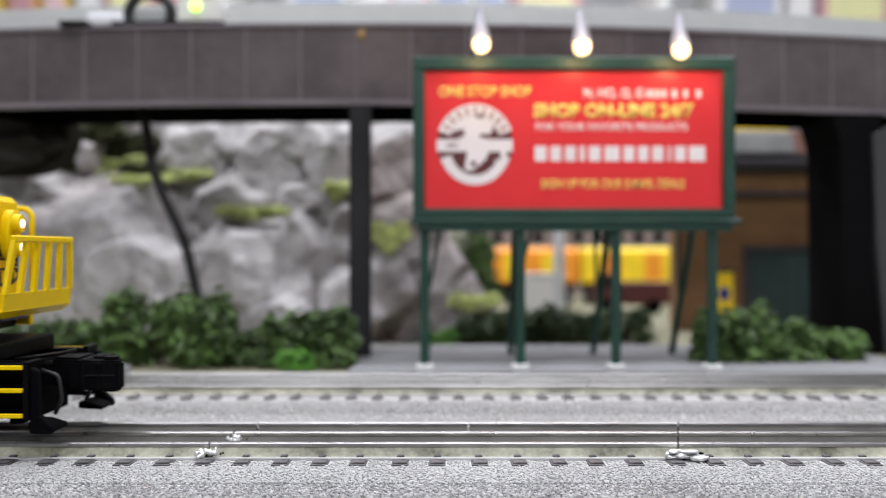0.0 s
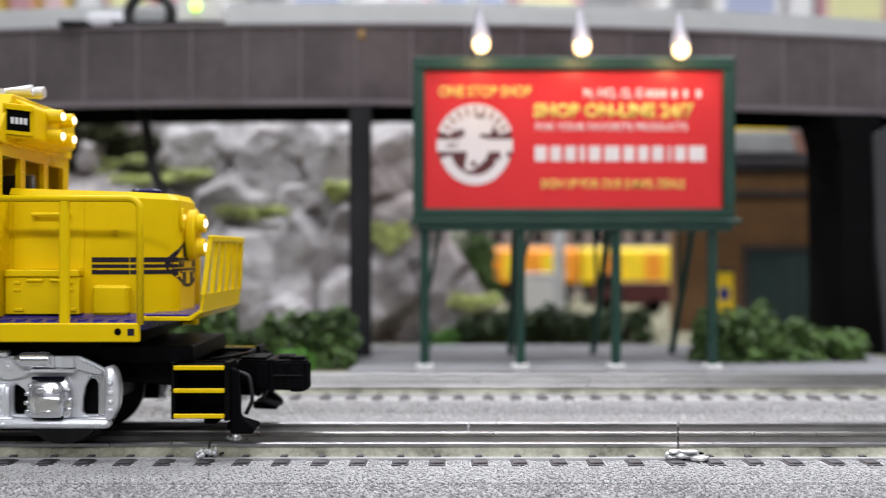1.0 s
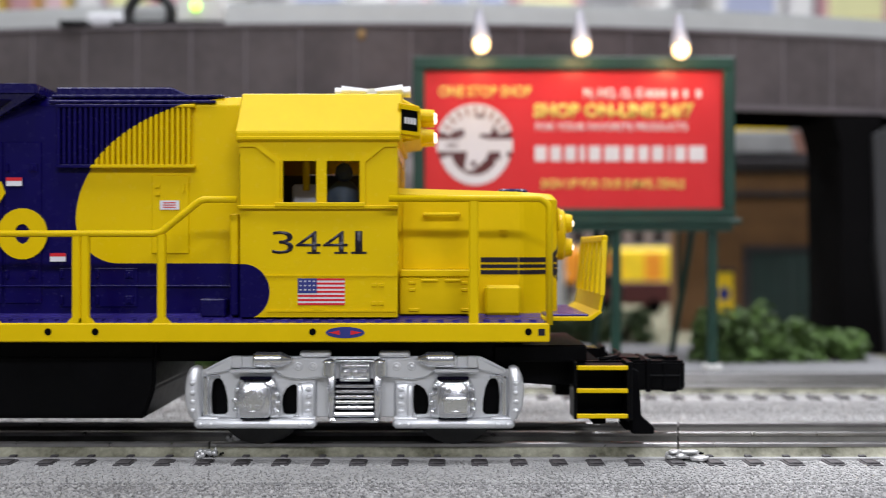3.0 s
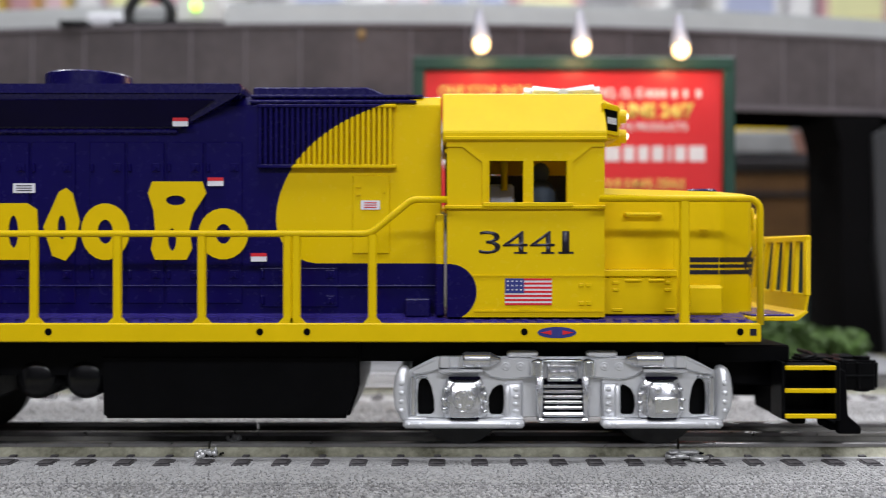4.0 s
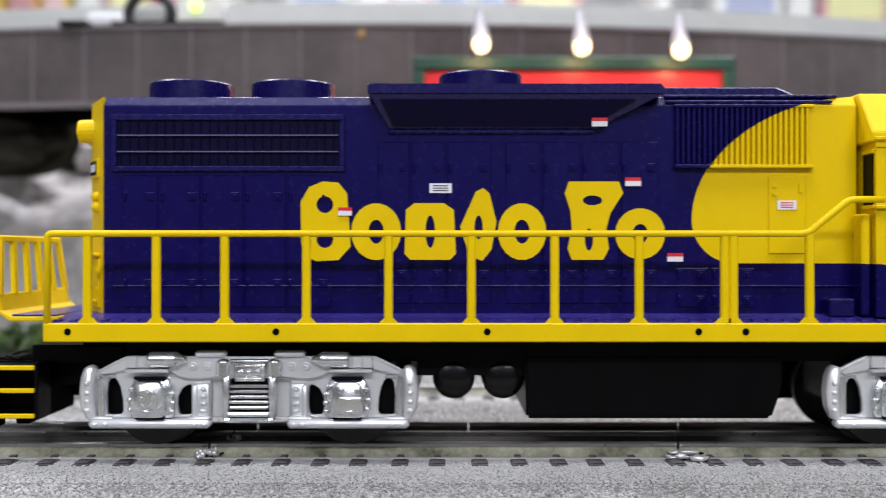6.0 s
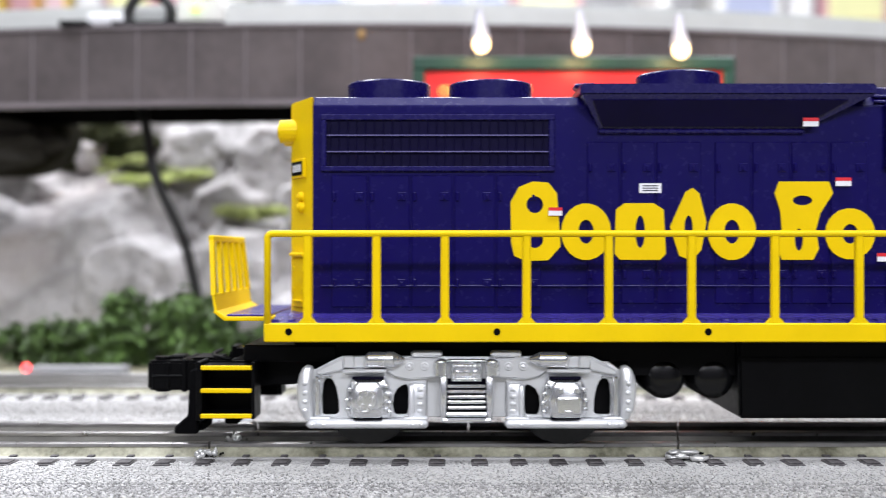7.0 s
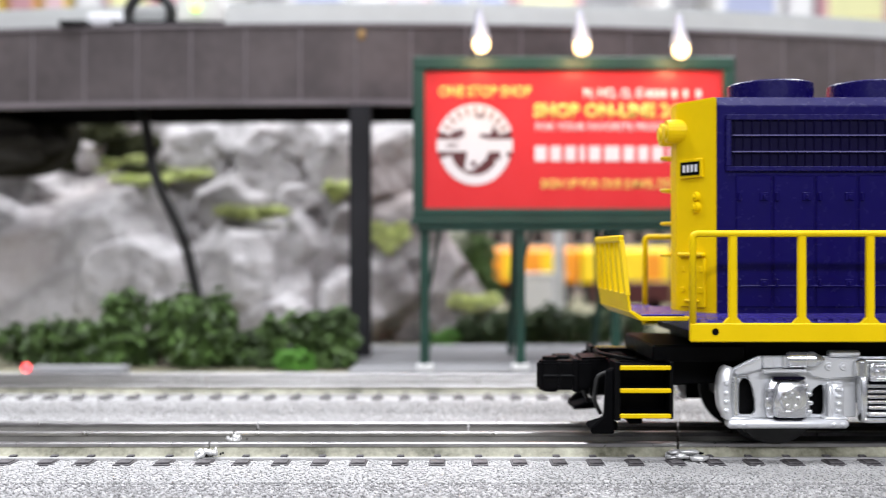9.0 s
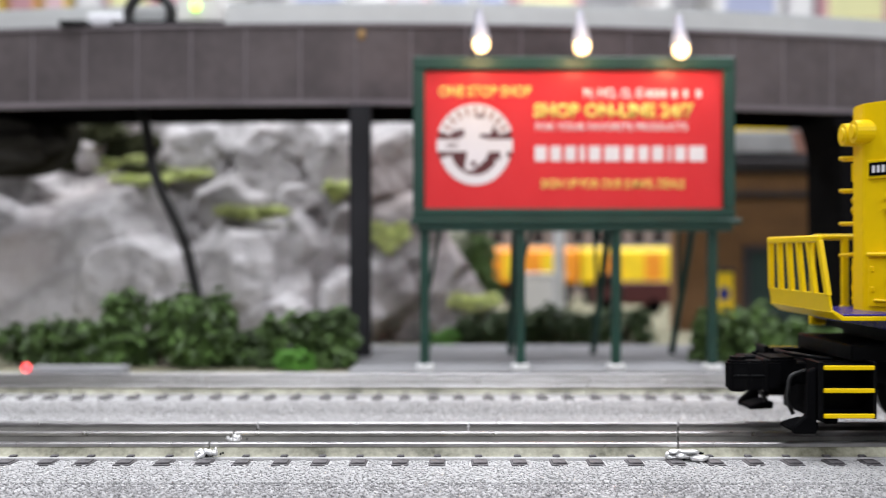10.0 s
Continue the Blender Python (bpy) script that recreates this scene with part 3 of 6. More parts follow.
def control_box():
    y = bridge_y(-140) + 6
    t = thing("signal_box", 0, y, 182, "grey-white electronic box with a green lamp on a black base", "signal box")
    part("base", box(box(B(), -183, -121, -4, 10, 0, 2.6, 0.5), -212, -196, -4, 8, 0, 3.2, 0.8), black_plastic, t, "black base strip")
    part("housing", box(B(), -148, -123, 0, 20, 2.6, 16, 1.2, 2), room_white, t, "grey-white plastic housing")
    part("lamp", ball(B(), (-137, -0.6, 11.5), 3.0), green_glow, t, "lit green lamp", smooth=True)
    loop = [(-163 + 12 * math.cos(a), 2, 7.5 + 11.5 * math.sin(a)) for a in np.linspace(-0.6, 3.9, 16)]
    part("loop", tube(B(), loop, 3.0), cord_black, t, "black rubber loop", smooth=True)
    part("cover", box(B(), -200, -176, 6, 18, 2.6, 9, 1), bright_wall, t, "white cover")


control_box()


def cable():
    pts = []
    for u, v in ((250, 190), (262, 240), (268, 290), (285, 340), (308, 385), (328, 430), (340, 480), (350, 530), (354, 575), (350, 640)):
        d = 588
        pts.append(((u - 784) * d / 1752, d + 0.0, 57.7 + (445 - v) * d / 1752))
    bm = tube(B(), [Vector(p) for p in pts], 3.0, 12)
    ob = part("power_cable", bm, cord_black, smooth=True)
    tagged(ob, "thick black cable hanging down from the bridge", "cable")


cable()


# ---------------------------------------------------------------- rock, plants
def rock_height(x):
    if x < -20:
        return 152
    if x < 0:
        return 152 - (x + 20) / 20 * 76
    return max(2.0, 76 * (1 - x / 50))


# Blocks of the crag: middle x and z, half width, half height, how far it stands out, lean to the side, lean back.
CRAG = (
    (-248, 36, 74, 62, 46, 0.06, 0.10), (-205, 30, 34, 36, 44, 0.28, 0.06), (-330, 50, 50, 60, 50, -0.1, 0.06), (-290, 96, 40, 22, 30, 0.1, 0.1),
    (-150, 88, 22, 15, 26, -0.25, 0.2), (-118, 42, 27, 36, 36, 0.35, 0.26), (-96, 64, 8, 26, 34, -0.30, 0.12), (-80, 50, 7, 30, 22, 0.45, 0.10),
    (-66, 72, 14, 20, 27, -0.20, 0.30), (-108, 12, 28, 14, 40, -0.15, 0.2), (-60, 22, 18, 26, 36, 0.25, 0.35), (-185, 124, 16, 20, 8, 0.3, 0.2),
    (-172, 130, 30, 20, 6, -0.15, 0.15), (-122, 118, 26, 28, 18, 0.16, 0.28), (-76, 112, 26, 36, 21, -0.16, 0.26), (-100, 92, 18, 10, 22, 0.1, 0.4),
    (-34, 118, 18, 36, 16, 0.20, 0.22), (-28, 72, 20, 24, 25, -0.12, 0.40), (-38, 36, 20, 24, 30, 0.10, 0.34), (-4, 50, 16, 30, 24, 0.10, 0.50), (6, 20, 22, 20, 28, 0.10, 0.5),
)


def rock_face():
    nx, nz = 230, 110
    xs = np.linspace(-460, 55, nx + 1)[:, None]
    v = np.linspace(0, 1, nz + 1)[None, :]
    high = np.array([rock_height(x) for x in xs[:, 0]])[:, None]
    zs = -2 + v * high
    depth = 668 + 46 * v ** 1.15 + 0 * xs
    rng = random.Random(12)
    blocks = list(CRAG)
    for _ in range(26):
        blocks.append((rng.uniform(-450, 40), rng.uniform(0, 150), rng.uniform(7, 18), rng.uniform(7, 18), rng.uniform(4, 20), rng.uniform(-0.4, 0.4), rng.uniform(0, 0.5)))
    owner = np.full(depth.shape, 99)
    for n, (bx, bz, rx, rz, out, lean, back) in enumerate(blocks):
        dx, dz = xs - bx, zs - bz
        lift = np.zeros_like(dx + dz)
        start = rng.uniform(0, 1)
        for k in range(7):
            a = start + k * 2 * math.pi / 7 + rng.uniform(-0.25, 0.25)
            reach = 1.0 / math.hypot(math.cos(a) / rx, math.sin(a) / rz) * rng.uniform(0.62, 1.0)
            lift = np.maximum(lift, (dx * math.cos(a) + dz * math.sin(a) - reach) * rng.uniform(1.2, 2.6))
        y0 = 668 + 46 * (bz / 150.0) ** 1.15 if bz > 0 else 668
        face = y0 - out + lift + lean * dx + back * dz
        owner = np.where(face < depth, n, owner)
        depth = np.minimum(depth, face)
    grid = []
    for i in range(nx + 1):
        x, row = float(xs[i, 0]), []
        for j in range(nz + 1):
            z = float(zs[i, j])
            p = Vector((x, z, 40.0))
            rough = 3.2 * noise.fractal(p * 0.045, 0.9, 2.0, 5) + 2.6 * noise.noise(p * 0.02) + 1.6 * noise.ridged_multi_fractal(p * 0.03, 1.0, 2.0, 4, 1.0, 2.0)
            row.append((x + rough * 0.5, float(depth[i, j]) - rough, z))
        row.append((x, 900, -2 + rock_height(x)))
        grid.append(row)
    pieces = {}
    for i in range(nx):
        for k in range(nz + 1):
            n = int(owner[i, min(k, nz)])
            bm, seen = pieces.setdefault(n if n < len(CRAG) and k < nz else 99, (B(), {}))
            quad = []
            for a, b in ((i, k), (i + 1, k), (i + 1, k + 1), (i, k + 1)):
                if (a, b) not in seen:
                    seen[a, b] = bm.verts.new(grid[a][b])
                quad.append(seen[a, b])
            bm.faces.new(quad)
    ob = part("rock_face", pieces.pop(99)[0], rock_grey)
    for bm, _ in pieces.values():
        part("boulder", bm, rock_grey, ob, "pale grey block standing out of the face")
    tagged(ob, "craggy grey model rock face with mossy ledges", "rock")
    return ob, grid


rock, rock_grid = rock_face()
rock_points = [p for row in rock_grid for p in row[:-1]]


def ray_to_rock(u, v):
    """Where the rock face stands at a place x, z seen straight from the front."""
    d = 650.0
    for _ in range(4):
        x, z = (u - 784) * d / 1752, 57.7 + (445 - v) * d / 1752
        d = min(rock_points, key=lambda q: (q[0] - x) ** 2 + (q[2] - z) ** 2)[1]
    return x, d, z


def leaf_heap(bm_lists, cx, cy, cz, rx, ry, rz, count, size, rng):
    """Leaves, as small folded quads, spread through a lumpy half-ellipsoid."""
    verts, faces = bm_lists
    lumps = [(rng.uniform(-0.75, 0.75), rng.uniform(-0.6, 0.6), rng.uniform(0.05, 0.85) ** 1.2, rng.uniform(0.10, 0.30)) for _ in range(34)]
    for _ in range(count):
        lx, ly, lz, lr = rng.choice(lumps)
        d = Vector((rng.gauss(0, 1), rng.gauss(0, 1), rng.gauss(0, 1))).normalized() * lr * rng.uniform(0.35, 1.5)
        p = Vector((cx + (lx + d.x) * rx, cy + (ly + d.y) * ry, cz + max(0.02, lz + d.z) * rz))
        n = (d + Vector((rng.gauss(0, 0.22), rng.gauss(0, 0.22) - 0.1, 0.3))).normalized()
        t = n.orthogonal().normalized()
        t.rotate(Matrix.Rotation(rng.uniform(0, 6.28), 3, n))
        b = n.cross(t)
        s = size * rng.uniform(0.6, 1.3)
        k = len(verts)
        for a, c, e in ((-1, 0, 0), (0, -0.55, 0.25), (1, 0, -0.2), (0, 0.55, 0.25)):
            q = (p + t * a * s + b * c * s + n * e * s) * MM
            verts.append(q[:])
        faces.append((k, k + 1, k + 2))
        faces.append((k, k + 2, k + 3))


def bush(x0, x1, y, depth, height, count, size, mat, label, seed, base=0.0, name="bush", category="bush"):
    rng = random.Random(seed)
    verts, faces = [], []
    n = max(1, int((x1 - x0) / (height * 0.9)))
    for i in range(n):
        cx = x0 + (x1 - x0) * (i + 0.5) / n
        leaf_heap((verts, faces), cx, y + rng.uniform(-0.2, 0.2) * depth, base, (x1 - x0) / n * 0.75, depth * 0.6, height * rng.uniform(0.75, 1.1), count // n, size, rng)
    t = thing(name, (x0 + x1) / 2, y, base, label, category)
    me = bpy.data.meshes.new("foliage")
    me.from_pydata([(a - t.location.x, b - t.location.y, c - t.location.z) for a, b, c in verts], [], faces)
    me.materials.append(mat)
    f = new("foliage", me)
    f.parent = t
    f["kind"] = "stuff"
    st = B()
    for i in range(n * 3):
        sx = (x0 + (x1 - x0) * (i + 0.5) / (n * 3)) - (x0 + x1) / 2
        rod(st, (sx, 0, -1.5), (sx + rng.uniform(-3, 3), rng.uniform(-3, 3), height * 0.5), 0.9, 0.4, 6)
    part("stems", st, bark, t)
    return t


bush(-226, -192, 522, 24, 20, 1500, 3.6, leaf_green, "low bushy green shrub beside the tracks", 3)
bush(-206, -164, 520, 28, 26, 2100, 3.9, leaf_green, "bushy green shrub beside the tracks", 4)
bush(-172, -112, 516, 30, 33, 3200, 3.9, leaf_green, "tall bushy green shrub beside the tracks", 5)
bush(-114, -84, 514, 22, 17, 1200, 3.6, leaf_green, "low leafy shrub beside the tracks", 6)
bush(-90, -46, 512, 24, 24, 2100, 3.9, leaf_green, "leafy shrub at the foot of a bridge post", 8)
bush(-80, -66, 492, 10, 9, 500, 1.8, leaf_light, "small bright green tuft beside the tracks", 11)
bush(138, 172, 520, 30, 28, 2100, 3.9, leaf_green, "leafy green shrub beside the billboard", 13)
bush(165, 218, 522, 30, 21, 2300, 3.9, leaf_green, "leafy green shrub in front of the pier", 17)
bush(12, 60, 628, 30, 20, 2400, 2.6, leaf_dark, "dark low hedge behind the billboard", 19)
bush(55, 128, 632, 30, 22, 3400, 2.6, leaf_dark, "dark low hedge behind the billboard", 23)
bush(-8, 10, 615, 12, 9, 500, 2.0, leaf_light, "small bright green tuft behind the billboard", 29)

# ---------------------------------------------------------------- the locomotive
# Local millimetres: x forward from the middle of the model, y away from the camera side, z over the tie tops.
AXLES = (129.4, 74.6, -72.8, -127.6)
WHEEL_R = 11.6
wheels = []


def side_box(bm, s, x0, x1, ya, yb, z0, z1, bevel=0.0):
    return box(bm, x0, x1, min(s * ya, s * yb), max(s * ya, s * yb), z0, z1, bevel)


def side_prism(bm, s, pts, ya, yb, bevel=0.0):
    return prism(bm, pts, min(s * ya, s * yb), max(s * ya, s * yb), "y", bevel)


def bevel_sharp(bm, offset, segments=2):
    """Round every corner edge of a mesh a little."""
    edges = [e for e in bm.edges if e.is_manifold and e.calc_face_angle(0.0) > 0.6]
    bmesh.ops.bevel(bm, geom=edges, offset=offset, segments=segments, affect="EDGES", clamp_overlap=True)
    return bm


def truck(loco, cx, flip):
    """A four-wheel silver truck: side frames, journal boxes, spring packs, cylinders and wheels."""
    core = part("truck", box(box(B(), cx - 38, cx + 38, -12, 12, 14, 27, 1.0), cx - 8, cx + 8, -22, 22, 20, 28, 0.6), black_plastic, loco, "two-axle truck with silver side frames")
    for s in (-1, 1):
        half = [(-6.5, 28.9), (-18, 29.0), (-26, 29.1), (-34, 29.0), (-37, 27.6), (-41.2, 25.4), (-42.8, 25.0), (-42.8, 12.0), (-10.9, 12.0), (-10.9, 22.5), (-6.5, 22.9)]
        gap_out = [(-39.4, 13.0), (-39.6, 18), (-39.2, 22.0), (-38.0, 23.2), (-36.6, 22.7), (-35.6, 20.5), (-34.9, 17), (-34.8, 14), (-35.4, 13.0)]
        gap_in = [(-19.7, 13.0), (-20.2, 15.5), (-20.0, 18), (-19.0, 20.0), (-17.2, 21.3), (-16.0, 21.2), (-15.8, 19), (-15.8, 15), (-16.2, 13.0)]
        outline = half + [(-u, w) for u, w in half[::-1]]
        holes = [g for gap in (gap_out, gap_in) for g in (gap, [(-u, w) for u, w in gap])]
        f = plate(B(), [(cx + u, w) for u, w in outline], [[(cx + u, w) for u, w in h] for h in holes], s * 23.8, s * 25.6)
        round_sides(part("side_frame", bevel_sharp(f, 0.3), silver_paint, core, "arched silver side frame"), 0.5)
        for e in (-1, 1):
            a = e * 27.4

            def at(pts):
                return [(cx + e * -u, w) for u, w in pts]

            def block(bm, u0, u1, ya, yb, z0, z1, bevel=0.0):
                return side_box(bm, s, min(cx - e * u0, cx - e * u1), max(cx - e * u0, cx - e * u1), ya, yb, z0, z1, bevel)
            # Plain black plate added behind the frame so its holes look dark.
            part("hole_backing", side_box(B(), s, cx + a - 15.0, cx + a + 15.0, 21.0, 22.2, 10.6, 25.0), black_plastic, core, "black backing plate that darkens the frame holes")
            bar = block(B(), -43.4, -10.4, 25.2, 29.0, 9.7, 12.1, 0.8)
            for u in (-41.6, -38.8, -14.6, -12.2):
                ball(bar, (cx - e * u, s * 29.0, 10.9), 0.8, 0.5, 0.6, 2)
            block(bar, -43.2, -37.0, 25.4, 28.4, 11.9, 12.7, 0.3)
            block(bar, -17.0, -10.6, 25.4, 28.4, 11.9, 12.7, 0.3)
            round_sides(part("pedestal_bar", bar, silver_paint, core, "silver pedestal tie bar"), 0.9)
            arm = side_prism(B(), s, at([(-7, 28.4), (-17, 28.6), (-22.4, 28.2), (-22.4, 25.2), (-19.6, 23.4), (-16.5, 22.7), (-7, 23.3)]), 25.4, 27.0, 0.5)
            for u in (-15.4, -11.4):
                rod(arm, (cx - e * u, s * 26.8, 26.4), (cx - e * u, s * 27.5, 26.4), 1.25, 1.0, 12)
                ball(arm, (cx - e * u, s * 27.5, 26.4), 0.6, 0.4, 0.6, 1)
            round_sides(part("frame_arm", arm, silver_paint, core, "raised silver arm of the frame"), 0.7)
            brace = side_prism(B(), s, at([(-33.4, 28.7), (-36.6, 27.3), (-41.0, 25.2), (-40.6, 23.9), (-37.0, 24.6), (-33.4, 25.4)]), 25.4, 27.0, 0.4)
            round_sides(part("frame_brace", brace, silver_paint, core), 0.7)
            leg = side_prism(B(), s, at([(-41.6, 25.9), (-42.6, 26.7), (-44.2, 26.6), (-45.5, 24.0), (-46.0, 20.0), (-45.6, 15.5), (-43.8, 11.8), (-41.6, 11.8), (-42.2, 16), (-42.4, 20), (-42.0, 23.6)]), 24.4, 28.6, 0.7)
            for zz in (14.6, 17.0, 19.4, 22.0):
                block(leg, -44.4, -43.0, 28.4, 29.3, zz - 0.6, zz + 0.6, 0.3)
            round_sides(part("pedestal_leg", leg, silver_paint, core, "curved silver pedestal leg with bolts"), 0.9)
            rim = block(B(), -41.6, -39.7, 25.4, 27.0, 12.6, 23.6, 0.5)
            block(rim, -40.6, -36.8, 25.4, 26.4, 23.0, 23.9, 0.3)
            part("pedestal_liner", rim, silver_bright, core)
            inner = block(B(), -15.7, -11.0, 25.2, 26.8, 12.0, 21.8, 0.5)
            for zz in (14.2, 16.2, 18.2, 20.2):
                block(inner, -13.4, -11.8, 26.6, 27.5, zz - 0.55, zz + 0.55, 0.25)
            block(inner, -15.7, -14.2, 26.4, 27.6, 12.2, 21.4, 0.4)
            round_sides(part("pedestal_leg", inner, silver_paint, core, "straight silver pedestal leg with bolts"), 0.9)
            top = block(block(B(), -33.4, -30.6, 25.4, 28.0, 26.0, 29.2, 0.3), -28.0, -26.4, 25.4, 28.0, 26.0, 29.2, 0.3)
            block(top, -33.4, -26.4, 25.4, 26.6, 26.0, 29.0, 0.2)
            block(top, -33.6, -21.8, 25.4, 28.8, 24.7, 25.7, 0.3)
            part("cylinder_bracket", top, silver_paint, core)
            cyl = B()
            rod(cyl, (cx - e * -26.6, s * 27.8, 28.3), (cx - e * -19.8, s * 27.8, 28.3), 2.15, seg=22)
            rod(cyl, (cx - e * -19.8, s * 27.8, 28.3), (cx - e * -17.0, s * 27.6, 28.2), 2.1, 0.7, 22)
            rod(cyl, (cx - e * -27.2, s * 27.8, 28.3), (cx - e * -26.6, s * 27.8, 28.3), 1.7, 2.0, 22)
            round_sides(part("brake_cylinder", cyl, silver_bright, core, "shiny silver brake cylinder"))
            j = side_prism(B(), s, at([(-32.0, 12.2), (-20.8, 12.2), (-20.4, 15), (-20.8, 20.4), (-22.2, 23.6), (-31.0, 23.6), (-32.6, 20.4), (-32.8, 15)]), 25.4, 27.6, 0.6)
            for u, w in ((-32.2, 14.8), (-32.4, 17.4), (-31.8, 20.2), (-21.0, 14.2), (-20.8, 16.6), (-21.0, 19.0), (-21.8, 21.2)):
                block(j, u - 0.7, u + 0.7, 27.2, 28.6, w - 0.6, w + 0.6, 0.3)
            side_prism(j, s, at([(-31.0, 13.4), (-30.2, 12.8), (-23.4, 12.8), (-22.6, 13.4), (-22.2, 17), (-22.8, 21.0), (-24.0, 22.4), (-29.6, 22.4), (-30.8, 21.0), (-31.4, 17)]), 27.4, 30.4, 1.1)
            round_sides(part("journal_box", j, silver_bright, core, "silver journal box"), 1.0)
            cover = B()
            if e < 0:
                rod(cover, (cx + a + 0.6, s * 30.2, 17.6), (cx + a + 0.6, s * 31.2, 17.6), 3.2, 2.6, 18)
                for ang in (0.4, 1.6, 2.8, 4.0, 5.3):
                    ball(cover, (cx + a + 0.6 + 1.8 * math.cos(ang), s * 31.2, 17.6 + 1.8 * math.sin(ang)), 0.6, 0.5, 0.6, 1)
            else:
                side_prism(cover, s, [(cx + a + u, w) for u, w in ((-3.4, 13.8), (3.4, 13.8), (3.8, 17.6), (2.8, 18.6), (-2.8, 18.6), (-3.8, 17.6))], 30.2, 31.2, 0.5)
                for u in (-2.2, 2.2):
                    side_box(cover, s, cx + a + u - 0.9, cx + a + u + 0.9, 30.2, 31.0, 19.4, 21.0, 0.35)
            side_box(cover, s, cx + a - 1.2, cx + a + 1.2, 31.0, 31.5, 14.4, 15.0, 0.2)
            round_sides(part("journal_cover", cover, silver_bright, core, "bolted silver journal cover"))
            # Dark slot above the box; the strip below paints its shadow line.
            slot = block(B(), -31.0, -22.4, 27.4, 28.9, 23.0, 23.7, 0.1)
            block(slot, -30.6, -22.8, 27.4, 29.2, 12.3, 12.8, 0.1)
            part("journal_shade", slot, recess_shade, core, "dark slot and painted shadow line round the journal box")
            part("frame_web", block(B(), -10.8, -6.8, 23.0, 24.4, 12.2, 23.4, 0.2), silver_paint, core)
            hg = side_prism(B(), s, at([(-6.9, 11.6), (-5.5, 11.6), (-5.2, 24.6), (-7.4, 24.6)]), 25.0, 28.8, 0.4)
            rod(hg, (cx - e * -7.0, s * 27.8, 24.0), (cx - e * -7.0, s * 27.8, 27.6), 1.9, 1.9, 16)
            ball(hg, (cx - e * -7.0, s * 27.8, 27.5), 1.9, 1.9, 1.2, 2)
            round_sides(part("swing_hanger", hg, silver_bright, core, "silver swing hanger"), 0.9)
            lug = block(B(), -15.0, -6.6, 24.0, 27.0, 28.9, 30.6, 0.5)
            part("frame_lug", lug, silver_paint, core)
        # Near-black sheet set in for the shade behind the spring leaves.
        part("spring_shade", side_box(B(), s, cx - 5.6, cx + 5.6, 23.0, 24.6, 11.6, 28.0, 0.1), recess_shade, core, "dark sheet for the shade behind the springs")
        part("spring_plank", side_box(side_box(B(), s, cx - 6.8, cx + 6.8, 25.0, 29.2, 11.3, 12.6, 0.5), s, cx - 5.6, cx + 5.6, 25.0, 29.6, 13.0, 14.2, 0.45), silver_bright, core, "silver spring plank")
        bo = side_box(B(), s, cx - 4.2, cx + 4.2, 24.6, 27.4, 22.2, 27.4, 0.4)
        side_box(bo, s, cx - 5.4, cx + 5.4, 24.6, 27.8, 27.5, 28.4, 0.3)
        for zz in (22.6, 26.2):
            side_box(bo, s, cx - 3.6, cx + 3.6, 27.2, 28.2, zz, zz + 0.9, 0.25)
        for u in (-2.4, 0, 2.4):
            side_box(bo, s, cx + u - 0.7, cx + u + 0.7, 27.2, 28.3, 24.0, 25.6, 0.3)
        round_sides(part("bolster_end", bo, silver_bright, core, "bolted silver bolster end"), 0.9)
        for k in range(5):
            part("spring_leaf", side_box(B(), s, cx - 5.2, cx + 5.2, 24.6, 28.8 - 0.35 * k, 14.9 + k * 1.4, 15.8 + k * 1.4, 0.3), silver_bright, core)
    for ax in [a for a in AXLES if abs(a - cx) < 45]:
        w = B()
        for s in (-1, 1):
            rod(w, (ax, s * 14.6, 3.8 + WHEEL_R), (ax, s * 19.6, 3.8 + WHEEL_R), WHEEL_R, seg=40)
            rod(w, (ax, s * 13.4, 3.8 + WHEEL_R), (ax, s * 14.6, 3.8 + WHEEL_R), WHEEL_R + 1.0, seg=40)
            for k in range(5):
                ang = k * 2 * math.pi / 5
                ball(w, (ax + 6.5 * math.cos(ang), s * 19.6, 3.8 + WHEEL_R + 6.5 * math.sin(ang)), 1.4, 0.6, 1.4, 1)
        rod(w, (ax, -19, 3.8 + WHEEL_R), (ax, 19, 3.8 + WHEEL_R), 2.0, seg=12)
        ob = part("wheelset", w, wheel_steel, core, "dark steel wheels on an axle", origin=(ax, 0, 3.8 + WHEEL_R))
        wheels.append((ob, ax))


